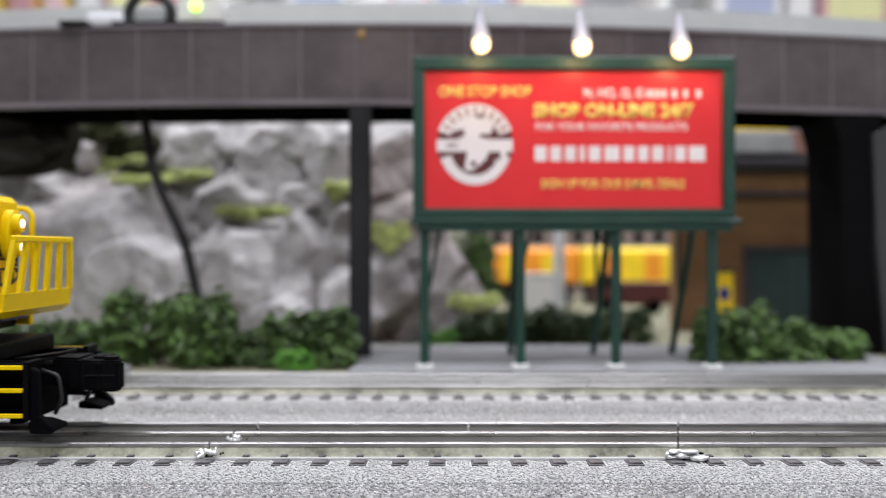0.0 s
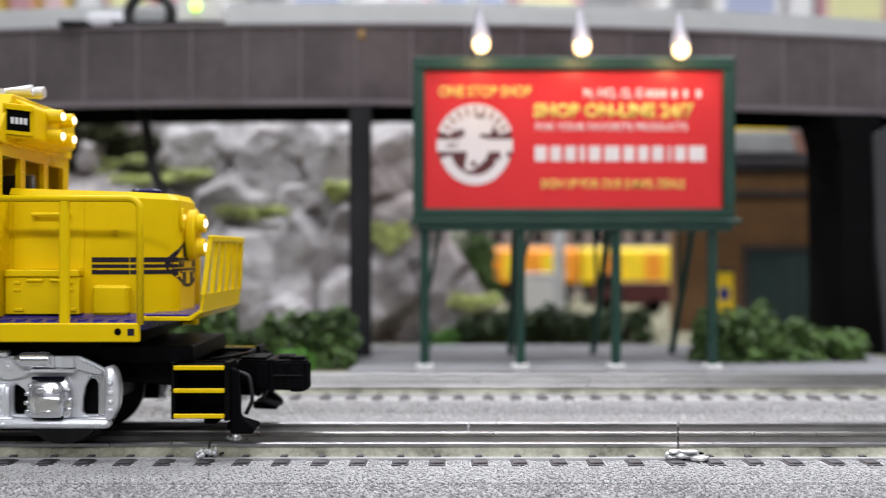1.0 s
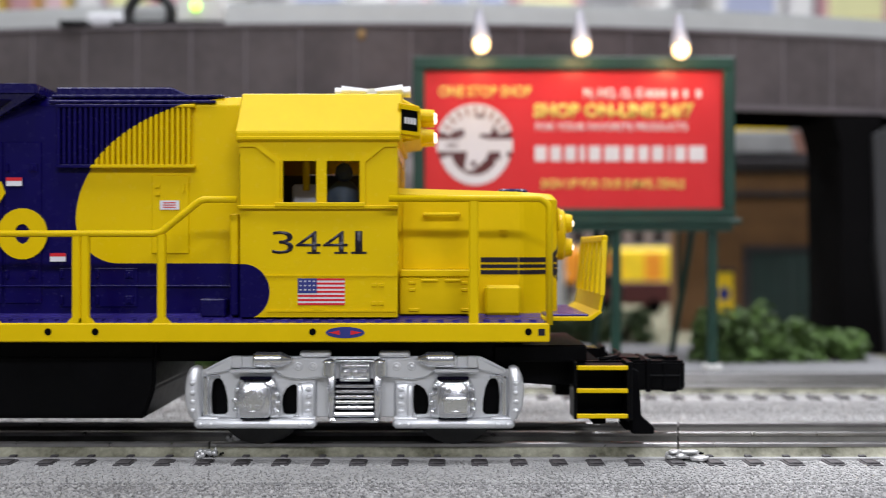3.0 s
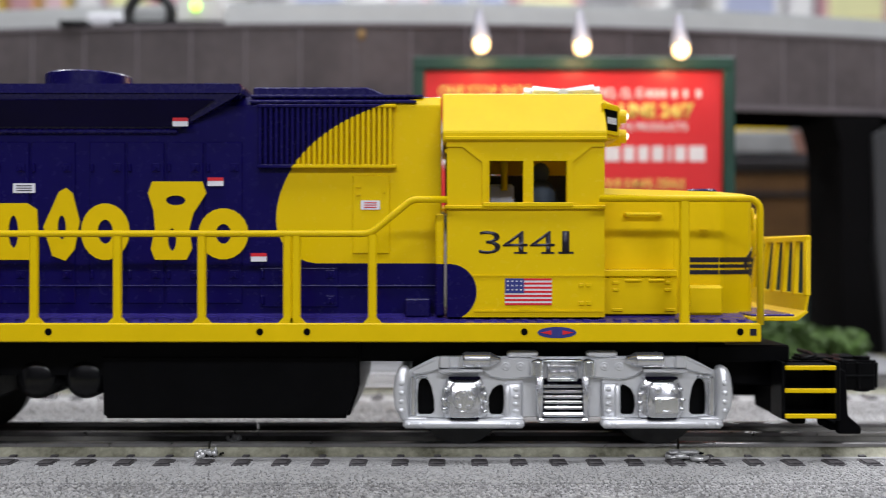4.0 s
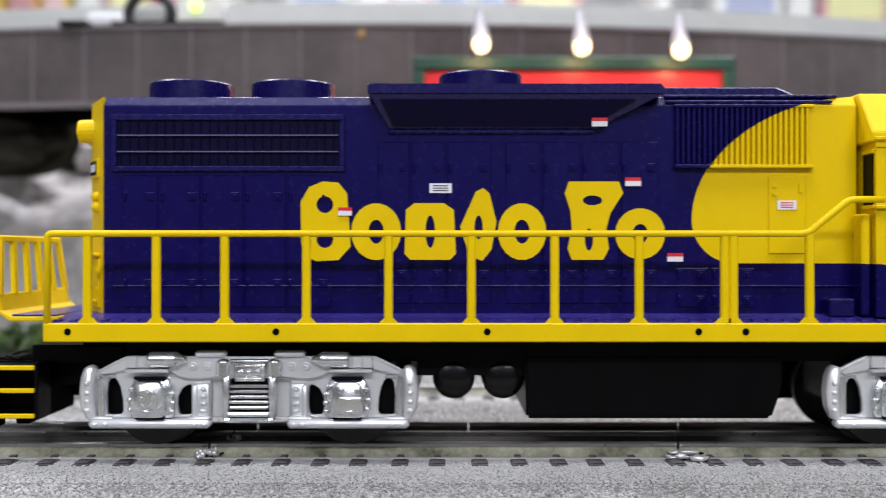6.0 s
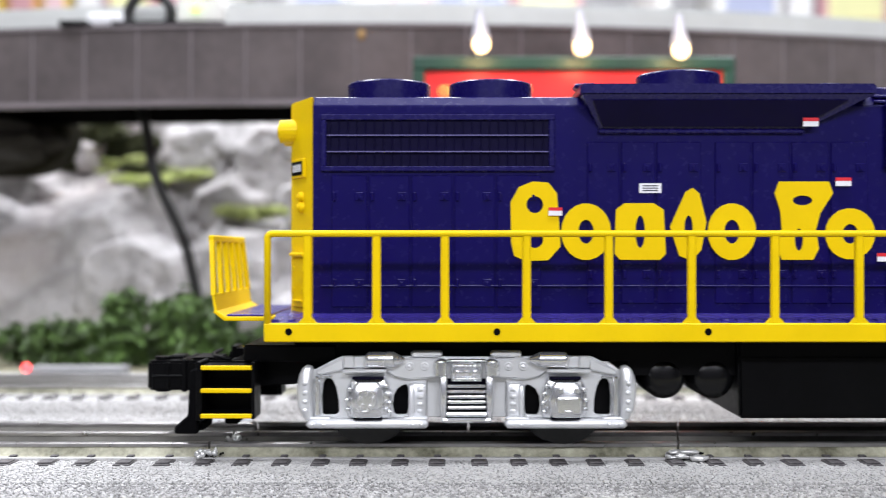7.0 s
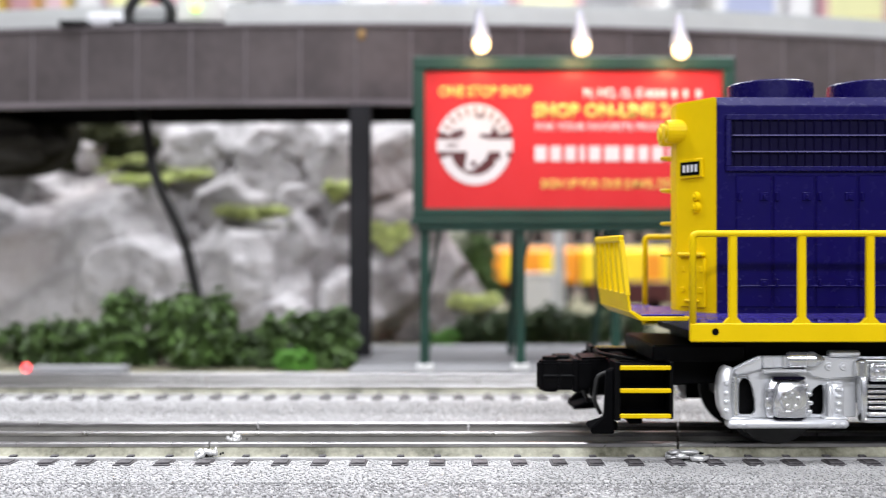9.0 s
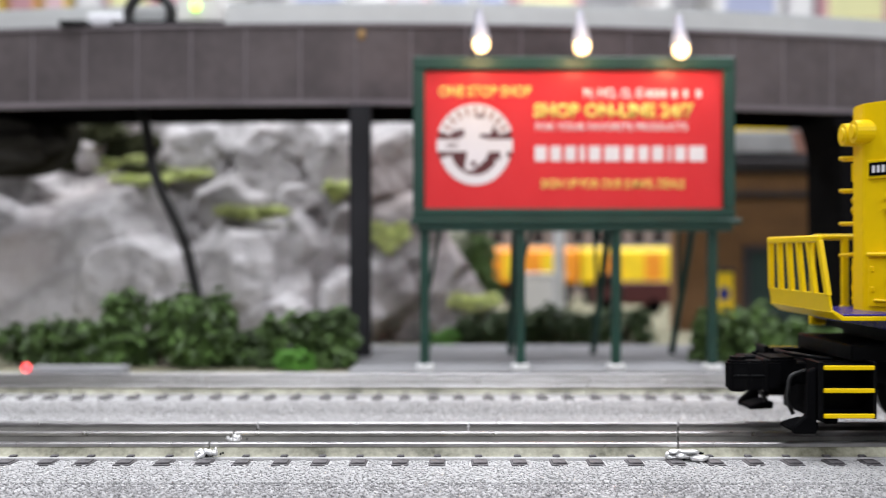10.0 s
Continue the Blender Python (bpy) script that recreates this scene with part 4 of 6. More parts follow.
def hood(loco):
    hw = 17.4
    h = B()
    prism(h, [(-hw, 39.4), (-hw, 98.8), (-hw + 2.2, 101.5), (hw - 2.2, 101.5), (hw, 98.8), (hw, 39.4)], -143.3, 69.0, "x", 0.25)
    body = part("hood", h, livery, loco, "long dark blue hood with a rounded yellow field behind the cab")
    # flared blister over the engine
    fl = B()
    box(fl, -68.5, 13.6, -22.6, 22.6, 101.0, 104.2, 0.5, 2)
    top = [fl.verts.new((x, y, 101.2)) for x, y in ((-68.0, -22.2), (13.0, -22.2), (13.0, 22.2), (-68.0, 22.2))]
    low = [fl.verts.new((x, y, 91.6)) for x, y in ((-62.2, -17.5), (-5.9, -17.5), (-5.9, 17.5), (-62.2, 17.5))]
    for k in range(4):
        fl.faces.new((top[k], low[k], low[(k + 1) % 4], top[(k + 1) % 4]))
    box(fl, -63.0, -5.0, -18.5, 18.5, 90.8, 92.0, 0.3)
    part("roof_blister", fl, blue_paint, body, "flared dark blue roof blister")
    # Intake screens, coloured extra dark for the shade of the downward slope.
    for s in (-1, 1):
        dk = B()
        ring = [(-65.0, 21.6, 99.6), (6.0, 21.6, 99.6), (-6.2, 18.2, 92.6), (-61.6, 18.2, 92.6)]
        near = [dk.verts.new((x, s * (y + 0.35), z)) for x, y, z in ring]
        back = [dk.verts.new((x, s * (y - 0.5), z)) for x, y, z in ring]
        dk.faces.new(near)
        dk.faces.new(back)
        for k in range(4):
            dk.faces.new((near[k], near[(k + 1) % 4], back[(k + 1) % 4], back[k]))
        bmesh.ops.recalc_face_normals(dk, faces=dk.faces[:])
        part("blister_intake", dk, screen_blue, body, "intake screen in very dark blue that carries the shade of the slope")
    for s in (-1, 1):
        # tall radiator screen towards the rear
        fr = B()
        side_box(fr, s, -141.0, -75.2, hw, hw + 0.9, 94.6, 96.2, 0.2)
        side_box(fr, s, -141.0, -75.2, hw, hw + 0.9, 80.2, 81.6, 0.2)
        side_box(fr, s, -141.0, -139.4, hw, hw + 0.9, 81.6, 94.6, 0.2)
        side_box(fr, s, -76.8, -75.2, hw, hw + 0.9, 81.6, 94.6, 0.2)
        part("screen_frame", fr, blue_paint, body, "raised dark blue screen frame")
        sc = B()
        side_box(sc, s, -139.4, -76.8, hw, hw + 0.15, 81.6, 94.6)
        scr = part("radiator_screen", sc, screen_blue, body, "nearly black radiator screen")
        x = -138.4
        while x < -77:
            part("slat", side_box(B(), s, x - 0.16, x + 0.16, hw + 0.1, hw + 0.6, 81.6, 94.6, 0.08), screen_blue, scr)
            x += 2.5
        for zz in (85.7, 90.3):
            part("screen_bar", side_box(B(), s, -139.2, -77.0, hw + 0.3, hw + 1.1, zz - 0.16, zz + 0.16), screen_bar_lit, scr)
        # louvres behind the cab
        x = 18.2
        back = part("louvre_panel", side_box(side_box(B(), s, 17.4, 56.4, hw, hw + 2.0, 98.0, 98.9, 0.2), s, 17.4, 56.4, hw, hw + 2.0, 81.0, 82.0, 0.2), livery, body)
        while x < 56.0:
            part("louvre", side_box(B(), s, x - 0.46, x + 0.46, hw - 0.2, hw + 1.7, 82.0, 98.0, 0.16), livery, back)
            x += 1.52
        # hatches with their latches
        y = s * (hw + 0.02)
        for x0, x1, z0, z1 in ((-138, -128, 42, 79), (-127.4, -116, 42, 79), (-115.4, -104, 42, 79), (-103.4, -92, 42, 79), (-91.4, -79, 42, 79),
                               (-66, -57, 43, 88.5), (-56.4, -47, 43, 88.5), (-46.4, -34, 43, 88.5), (-30, -20, 43, 88.5), (-19.4, -9, 43, 88.5), (-8.4, 2, 43, 88.5), (2.6, 13, 43, 88.5),
                               (18, 27, 42, 53), (28, 40, 42, 53)):
            ht = B()
            side_box(ht, s, x0, x1, hw, hw + 0.45, z0, z1, 0.2)
            hatch = part("hatch", ht, livery, body)
            for zz in (z0 + (z1 - z0) * 0.18, z0 + (z1 - z0) * 0.84):
                part("hinge", side_box(B(), s, x0 + 0.4, x0 + 1.3, hw + 0.4, hw + 1.1, zz - 1.3, zz + 1.3, 0.25), livery, hatch)
                part("latch", side_box(side_box(B(), s, x1 - 3.4, x1 - 1.0, hw + 0.4, hw + 0.8, zz - 1.2, zz + 1.2, 0.15), s, x1 - 2.6, x1 - 1.8, hw + 0.7, hw + 1.2, zz - 0.8, zz + 0.5, 0.15), livery, hatch)
        for x0, x1 in ((44.0, 54.5),):
            ht = B()
            side_box(ht, s, x0, x1, hw, hw + 0.45, 57, 79, 0.2)
            side_box(ht, s, x0 + 1, x0 + 2.4, hw + 0.4, hw + 0.9, 73.4, 74.2)
            side_box(ht, s, x0 + 1, x0 + 2.4, hw + 0.4, hw + 0.9, 75.6, 76.4)
            side_box(ht, s, x1 - 2, x1 - 1.2, hw + 0.4, hw + 0.9, 74.2, 76.8)
            part("hatch", ht, livery, body, "yellow access hatch")
        part("belt_strip", side_box(B(), s, -141, 68, hw, hw + 0.8, 47.6, 48.2, 0.2), livery, body)
        part("toolbox", side_box(B(), s, 59.0, 66.0, hw, 23.5, 39.6, 44.6, 0.4), blue_paint, loco, "small dark blue box on the walkway")
    # roof fittings
    for fx, base in ((-122.6, 101.4), (-92.4, 101.4), (-36.4, 104.1)):
        fan = B()
        rod(fan, (fx, 0, base), (fx, 0, base + 5.5), 12.4, 12.4, 40)
        rod(fan, (fx, 0, base + 5.5), (fx, 0, base + 5.9), 12.4, 12.0, 40)
        fn = round_sides(part("roof_fan", fan, blue_paint, body, "round dark blue roof fan"))
        grid = B()
        for k in range(-5, 6):
            half = math.sqrt(max(1, 10.8 ** 2 - (k * 2.0) ** 2))
            box(grid, fx - half, fx + half, k * 2.0 - 0.2, k * 2.0 + 0.2, base + 5.5, base + 5.9)
        part("fan_grille", grid, blue_paint, fn)
    part("roof_vent", prism(B(), [(15.2, 101.4), (54.5, 101.4), (52, 103.0), (48, 104.7), (15.2, 104.7)], -13.0, 13.0, "y", 0.4), blue_paint, body, "dark blue roof vent with a sloped end")
    rf = B()
    box(rf, 15, 62, -18.0, 18.0, 99.4, 100.2, 0.2)
    box(rf, 15, 64, -16.4, 16.4, 101.2, 102.0, 0.2)
    part("roof_edge", rf, blue_paint, body)
    for x in (-66.0, 4.0):
        part("lifting_lug", box(B(), x - 3.2, x + 3.2, -15, -9, 104.0, 105.6, 0.6), blue_paint, body)
    # rear end in yellow
    plan = [(-143.3, -hw - 0.1), (-150.6, -5.2), (-151.5, -3.6), (-151.5, 3.6), (-150.6, 5.2), (-143.3, hw + 0.1)]
    end = part("hood_end", prism(B(), plan, 39.6, 101.4, "z", 0.4, 2), yellow_paint, loco, "yellow rear hood end with slanted corners")

    def corner(s, f0, f1, out0, out1, z0, z1, bevel=0.0):
        """A block on the slanted corner of the end; f runs from the side (0) to the middle (1)."""
        a, b = Vector((-143.3, s * (hw + 0.1))), Vector((-150.6, s * 5.2))
        n = Vector((-(hw + 0.1 - 5.2), s * 7.3)).normalized()
        pts = [a.lerp(b, f0) + n * out0, a.lerp(b, f1) + n * out0, a.lerp(b, f1) + n * out1, a.lerp(b, f0) + n * out1]
        return prism(B(), [(p.x, p.y) for p in pts], z0, z1, "z", bevel)
    for y in (-3.9, 3.9):
        hl = rod(rod(B(), (-149.0, y, 93), (-154.6, y, 93), 3.7, 3.4, 20), (-154.5, y, 93), (-155.2, y, 93), 2.2, 2.0, 16)
        part("rear_light", hl, yellow_paint, end, "yellow lamp housing")
    for s in (-1, 1):
        part("number_frame", corner(s, 0.36, 1.0, -0.2, 0.7, 78.9, 84.4, 0.2), yellow_paint, end)
        board = part("number_board", corner(s, 0.42, 0.95, 0.6, 0.85, 79.7, 83.6), black_plastic, end, "small black number board with pale figures")
        for k in range(4):
            part("figure_bar", corner(s, 0.48 + k * 0.11, 0.54 + k * 0.11, 0.8, 0.95, 80.6, 82.7), label_white, board)
        for z, r in ((73.4, 1.5), (70.4, 1.7)):
            m0 = Vector((-147.2, s * 10.8, z))
            n = Vector((-12.3, s * 7.3, 0)).normalized()
            lamp = rod(rod(B(), m0, m0 + n * 1.4, r, r * 0.8, 14), m0 + n * 1.3, m0 + n * 1.8, r * 0.5, r * 0.4, 10)
            part("marker_light", lamp, yellow_paint, end, "small yellow marker lamp")
        part("door_ledge", corner(s, 0.30, 1.0, -0.2, 1.5, 56.2, 57.3, 0.3), yellow_paint, end)
        door = part("end_door", corner(s, 0.30, 0.98, -0.2, 0.6, 41.5, 55.6, 0.2), yellow_paint, end, "low yellow end door")
        for f in (0.36, 0.84):
            for z in (46.5, 52.5):
                part("hinge", corner(s, f, f + 0.09, 0.5, 0.9, z - 0.8, z + 0.8, 0.15), yellow_paint, door)
        part("door_handle", corner(s, 0.44, 0.84, 0.5, 1.2, 43.0, 43.7, 0.2), yellow_paint, door)
    for z in (56.5, 66.2, 76.4, 86.4):
        grab = tube(B(), [Vector((-146.2, 13.0, z)), Vector((-150.4, 14.5, z)), Vector((-153.4, 9.0, z)), Vector((-149.6, 7.0, z))], 0.55, 6)
        part("grab_iron", grab, yellow_paint, end)
    return body


def cab(loco):
    cw = 26.2
    body = part("cab", box(B(), 70.6, 72.0, -cw + 1.7, cw - 1.7, 39.7, 88), livery, loco, "yellow cab with side and front windows")
    panes = [[(82.2, 70.9), (91.4, 70.9), (91.4, 82.4), (82.2, 82.4)], [(94.2, 70.9), (103.2, 70.9), (103.2, 82.4), (94.2, 82.4)]]
    for s in (-1, 1):
        part("side_wall", plate(B(), [(70.6, 39.7), (113.6, 39.7), (113.6, 88.0), (70.6, 88.0)], panes, s * (cw - 1.6), s * cw), livery, body, "yellow cab side with a two-pane window")
    w = cw - 1.65
    front = plate(B(), [(-w, 39.7), (w, 39.7), (w, 88.0), (-w, 88.0)], [[(a, 73.4), (b, 73.4), (b, 84.4), (a, 84.4)] for a, b in ((-w + 2.6, -10.0), (-6.8, 6.8), (10.0, w - 2.6))], 111.9, 113.4)
    for v in front.verts:
        v.co = (v.co.y, v.co.x, v.co.z)
    bmesh.ops.recalc_face_normals(front, faces=front.faces[:])
    part("front_wall", front, livery, body, "yellow cab front with windshields")
    roof = B()
    sec = [(-cw - 0.6, 87.6), (-cw - 0.6, 90.3), (-17.6, 102.1), (17.6, 102.1), (cw + 0.6, 90.3), (cw + 0.6, 87.6)]
    prism(roof, sec, 69.4, 114.4, "x", 0.35)
    part("cab_roof", roof, yellow_paint, body, "sloping yellow cab roof")
    for s in (-1, 1):
        tr = B()
        side_box(tr, s, 70, 114.2, cw, cw + 1.1, 88.0, 89.0, 0.2)
        side_box(tr, s, 70, 113.8, cw, cw + 1.0, 69.2, 70.2, 0.2)
        side_box(tr, s, 80.2, 104.8, cw, cw + 1.4, 69.7, 71.0, 0.25)
        side_prism(tr, s, [(75.8, 87.0), (81.5, 82.6), (81.5, 70.9), (80.2, 70.9), (80.2, 82.0), (74.8, 86.2), (70.4, 86.2), (70.4, 87.0)], cw, cw + 0.55)
        side_prism(tr, s, [(109.0, 87.0), (103.5, 82.6), (103.5, 70.9), (104.8, 70.9), (104.8, 82.0), (110.0, 86.2), (113.2, 86.2), (113.2, 87.0)], cw, cw + 0.55)
        part("window_trim", tr, yellow_paint, body, "raised yellow window surround")
        lines = B()
        side_box(lines, s, 76, 113.4, cw, cw + 0.3, 50.8, 51.2)
        side_box(lines, s, 78, 113.4, cw, cw + 0.3, 41.2, 41.6)
        for x in (106.5, 108.5):
            for zz in (43.0, 48.0):
                side_box(lines, s, x, x + 1.4, cw, cw + 0.4, zz, zz + 1.0, 0.1)
        side_box(lines, s, 90.5, 93.5, cw, cw + 0.35, 41.6, 42.4)
        part("panel_joint", lines, livery, body)
        dr = B()
        side_box(dr, s, 67.4, 69.8, 18.5, 24.5, 40, 68, 0.4)
        part("cab_door_post", dr, livery, body)
        part("rear_window", side_box(B(), s, 70.2, 70.7, 18.6, 24.8, 70.5, 84.5, 0.1), black_plastic, body, "dark rear door window of the cab")
        part("door_frame", side_box(side_box(B(), s, 70.0, 70.6, 18.2, 25.4, 84.6, 85.6, 0.1), s, 70.0, 70.6, 18.2, 25.4, 69.4, 70.4, 0.1), yellow_paint, body)
    inside = part("cab_interior", box(box(B(), 72, 111.5, -22.5, 22.5, 40, 66, 0), 71, 74, -22, 22, 66, 86), black_plastic, body, "dark cab interior")
    # Added panel blocks the view through and keeps the cab windows dim.
    part("window_backing", box(B(), 74, 111, 2, 4, 66, 80.5), material("backing_grey", (0.06, 0.055, 0.05), 0.7), body, "dull grey panel added to keep the cab windows dim")
    part("control_stand", box(B(), 82.5, 90, -12, -2, 66, 77, 0.8), label_white, body, "pale control stand behind the window")
    part("lever", rod(B(), (87, -14, 75), (87, -14, 85), 1.0, seg=8), yellow_paint, body)
    dollb = B()
    ball(dollb, (97.5, -12, 72), 5.2, 6, 6.5)
    ball(dollb, (97.5, -12, 80.2), 2.6, 2.6, 3.0)
    rod(dollb, (97.5, -12, 62), (97.5, -12, 70), 4.5, 5, 12)
    doll = part("driver_figure", dollb, material("figure_dark", (0.05, 0.07, 0.10), 0.7), body, "small dark toy driver figure", smooth=True)
    # front: number boards and twin lamps over the windshield
    fb = B()
    prism(fb, [(113.0, 88.4), (119.5, 89.6), (119.5, 98.5), (113.0, 101.8)], -15.5, 15.5, "y", 0.4)
    part("lamp_box", fb, yellow_paint, body, "yellow number board box over the windshield")
    for s in (-1, 1):
        nb = B()
        prism(nb, [(113.6, s * 22.5), (119.4, s * 15.4), (113.6, s * 15.4)], 89.4, 99.0, "z", 0.2)
        side = part("number_housing", nb, yellow_paint, body, "angled yellow number board housing")
        dx, dy = 119.4 - 113.6, s * (15.4 - 22.5)
        L0 = math.hypot(dx, dy)
        out = Vector((abs(dy) / L0, s * abs(dx) / L0, 0))
        for a0, a1, za, zb, lift, mat, nm in ((0.14, 0.86, 91.3, 97.2, 0.35, black_plastic, "number_board"), (0.24, 0.34, 93.3, 95.1, 0.5, label_white, "figure_bar"), (0.38, 0.48, 93.3, 95.1, 0.5, label_white, "figure_bar"), (0.52, 0.62, 93.3, 95.1, 0.5, label_white, "figure_bar"), (0.66, 0.76, 93.3, 95.1, 0.5, label_white, "figure_bar")):
            p0 = Vector((113.6 + dx * a0, s * 22.5 + dy * a0, 0))
            p1 = Vector((113.6 + dx * a1, s * 22.5 + dy * a1, 0))
            q = [p0, p1, p1 + out * lift, p0 + out * lift]
            bm = B()
            prism(bm, [(v.x, v.y) for v in q], za, zb, "z")
            part(nm, bm, mat, side)
        ring = B()
        p0 = Vector((113.6 + dx * 0.06, s * 22.5 + dy * 0.06, 0))
        p1 = Vector((113.6 + dx * 0.94, s * 22.5 + dy * 0.94, 0))
        q = [p0, p1, p1 + out * 0.7, p0 + out * 0.7]
        prism(ring, [(v.x, v.y) for v in q], 97.2, 98.2, "z")
        prism(ring, [(v.x, v.y) for v in q], 90.3, 91.3, "z")
        part("number_rim", ring, yellow_paint, side)
    for y in (-4.4, 4.4):
        for zz in (97.4, 91.6):
            hl = B()
            rod(hl, (119.3, y, zz), (123.4, y, zz), 2.3, 2.0, 16)
            lamp = part("headlight", hl, yellow_paint, body, "yellow lamp barrel")
            part("lens", ball(B(), (123.4, y, zz), 0.8, 1.2, 1.2), head_glow, lamp, "lit lens", smooth=True)
    horn = part("air_horn", box(rod(B(), (105, -4, 104.4), (105, 4, 104.4), 1.5, seg=10), 103, 107, -3, 3, 102, 103.8, 0.3), silver_paint, body, "silver multi-chime air horn")
    for y, l in ((-3.2, 12), (0, 15), (3.2, 12)):
        part("trumpet", rod(B(), (105, y, 105), (105 + l * 0.75, y, 105.4), 0.7, 1.7, 12), silver_paint, horn)
        part("trumpet", rod(B(), (105, y, 105), (105 - l * 0.75, y, 105.2), 0.6, 1.5, 12), silver_paint, horn)
    # the road number and a flag
    number = part("road_number", box(B(), 100.9, 105.2, -cw - 0.1, -cw - 0.02, 57.0, 57.6), ink_dark, body, "dark blue road number")
    for digit, a, b in (("3", 79.3, 85.2), ("4", 85.8, 92.6), ("4", 93.2, 100.0), ("1", 102.0, 104.0)):
        lettering("digit", digit, a, b, 57.0, 63.2, -cw - 0.02, 0.08, ink_dark, number, weight=-0.004)
        if digit == "4":
            part("digit_foot", box(B(), b - 3.7, b - 0.1, -cw - 0.1, -cw - 0.02, 57.0, 57.5), ink_dark, number)
    flag = part("flag", box(B(), 86.4, 99.2, -cw - 0.12, -cw - 0.02, 43.0, 50.3), label_white, body, "small striped flag decal")
    for k in range(7):
        part("stripe", box(B(), 86.4, 99.2, -cw - 0.2, -cw - 0.12, 43.0 + k * 1.123, 43.0 + k * 1.123 + 0.56), label_red, flag)
    part("canton", box(B(), 86.4, 91.6, -cw - 0.28, -cw - 0.2, 46.3, 50.3), flag_blue, flag)
    st = B()
    for i in range(4):
        for j in range(3):
            box(st, 87.0 + i * 1.2, 87.4 + i * 1.2, -cw - 0.33, -cw - 0.28, 47.0 + j * 1.15, 47.4 + j * 1.15)
    part("star_field", st, label_white, flag)


def nose(loco):
    nw = 17.3
    n = B()
    plan = [(113.4, -nw), (147.6, -nw), (148.8, -nw + 0.4), (157.4, -nw + 6.0), (158.8, -nw + 7.6), (159.2, -nw + 9.0)]
    plan += [(u, -w) for u, w in plan[::-1]]
    lo = [n.verts.new((u, w, 39.5)) for u, w in plan]
    mid = [n.verts.new((u, w, 75.6 - 0.03 * (u - 113.4) - 1.8)) for u, w in plan]
    top = [n.verts.new((113.4 + (u - 113.4) * 0.965, w * 0.93, 75.6 - 0.03 * (u - 113.4))) for u, w in plan]
    for a, b in ((lo, mid), (mid, top)):
        for k in range(len(plan)):
            q = (k + 1) % len(plan)
            n.faces.new((a[k], a[q], b[q], b[k]))
    n.faces.new(top)
    n.faces.new(lo[::-1])
    bmesh.ops.recalc_face_normals(n, faces=n.faces[:])
    body = part("nose", n, yellow_paint, loco, "low yellow nose with rounded corners")
    for s in (-1, 1):
        d = B()
        side_box(d, s, 114.5, 134.6, nw, nw + 0.35, 52.6, 72.8, 0.2)
        side_box(d, s, 114.0, 134.6, nw, nw + 4.6, 50.6, 52.6, 0.3)
        side_box(d, s, 114.0, 134.6, nw, nw + 4.2, 40.2, 50.4, 0.2)
        for x in (116.5, 131.0):
            for zz in (47.0, 49.0):
                side_box(d, s, x, x + 1.8, nw + 4.2, nw + 4.6, zz - 0.4, zz + 0.4, 0.1)
            side_box(d, s, x, x + 2.8, nw + 4.2, nw + 4.7, 41.0, 41.9, 0.15)
        for x in (120.0, 126.5):
            side_box(d, s, x, x + 4.6, nw + 4.2, nw + 4.7, 49.2, 50.0, 0.2)
        part("side_locker", d, yellow_paint, body, "yellow side locker with hinges")
        g = B()
        rod(g, (120.6, s * (nw + 2.2), 68), (130.6, s * (nw + 2.2), 68), 0.55, seg=8)
        for x in (121.0, 130.2):
            rod(g, (x, s * nw, 68), (x, s * (nw + 2.4), 68), 0.8, 0.6, 8)
        part("grab_iron", g, yellow_paint, body)
        b2 = B()
        side_box(b2, s, 137.6, 147.8, nw, nw + 3.4, 39.8, 48.2, 0.8)
        part("sand_box", b2, yellow_paint, body, "yellow box low on the nose")
        part("latch", side_box(side_box(B(), s, 142.0, 144.0, nw, nw + 0.3, 62.6, 63.0), s, 142.0, 144.0, nw, nw + 0.3, 63.6, 64.0), yellow_paint, body)
        for z0, z1 in ((54.6, 56.0), (53.0, 54.0), (51.2, 52.4)):
            part("nose_stripe", side_box(B(), s, 136.6, 147.2, nw + 0.02, nw + 0.12, z0, z1), ink_dark, body)
    # front face: badge, lamps
    fx = 159.25
    for z0, z1 in ((54.6, 56.0), (53.0, 54.0), (51.2, 52.4)):
        for s in (-1, 1):
            part("nose_stripe", box(B(), fx, fx + 0.1, min(s * 7, s * 8.6), max(s * 7, s * 8.6), z0, z1), ink_dark, body)
            prism_pts = [(147.4, s * (nw + 0.08)), (148.9, s * (nw - 0.3)), (157.5, s * (nw - 5.9)), (159.0, s * (nw - 7.6)), (157.6, s * (nw - 7.6)), (156.4, s * (nw - 6.4)), (148.4, s * (nw - 1.0)), (147.4, s * (nw - 0.6))]
            part("nose_stripe", prism(B(), prism_pts, z0, z1, "z"), ink_dark, body)
    em = B()

    def front_x(y):
        return float(np.interp(abs(y), [0, nw - 9.0, nw - 7.6, nw - 6.0, nw - 0.4], [159.2, 159.2, 158.8, 157.4, 148.8]))

    def on_nose(pts, lift=0.14):
        inner_ring = [em.verts.new((front_x(y) - 0.3, y, z)) for y, z in pts]
        outer_ring = [em.verts.new((front_x(y) + lift, y, z)) for y, z in pts]
        em.faces.new(outer_ring)
        em.faces.new(inner_ring[::-1])
        for k in range(len(pts)):
            em.faces.new((inner_ring[k], inner_ring[(k + 1) % len(pts)], outer_ring[(k + 1) % len(pts)], outer_ring[k]))

    def strip(y0, y1, z0, z1):
        n = max(1, int((y1 - y0) / 0.8))
        for k in range(n):
            a, b = y0 + (y1 - y0) * k / n, y0 + (y1 - y0) * (k + 1) / n
            on_nose([(a, z0), (b, z0), (b, z1), (a, z1)])
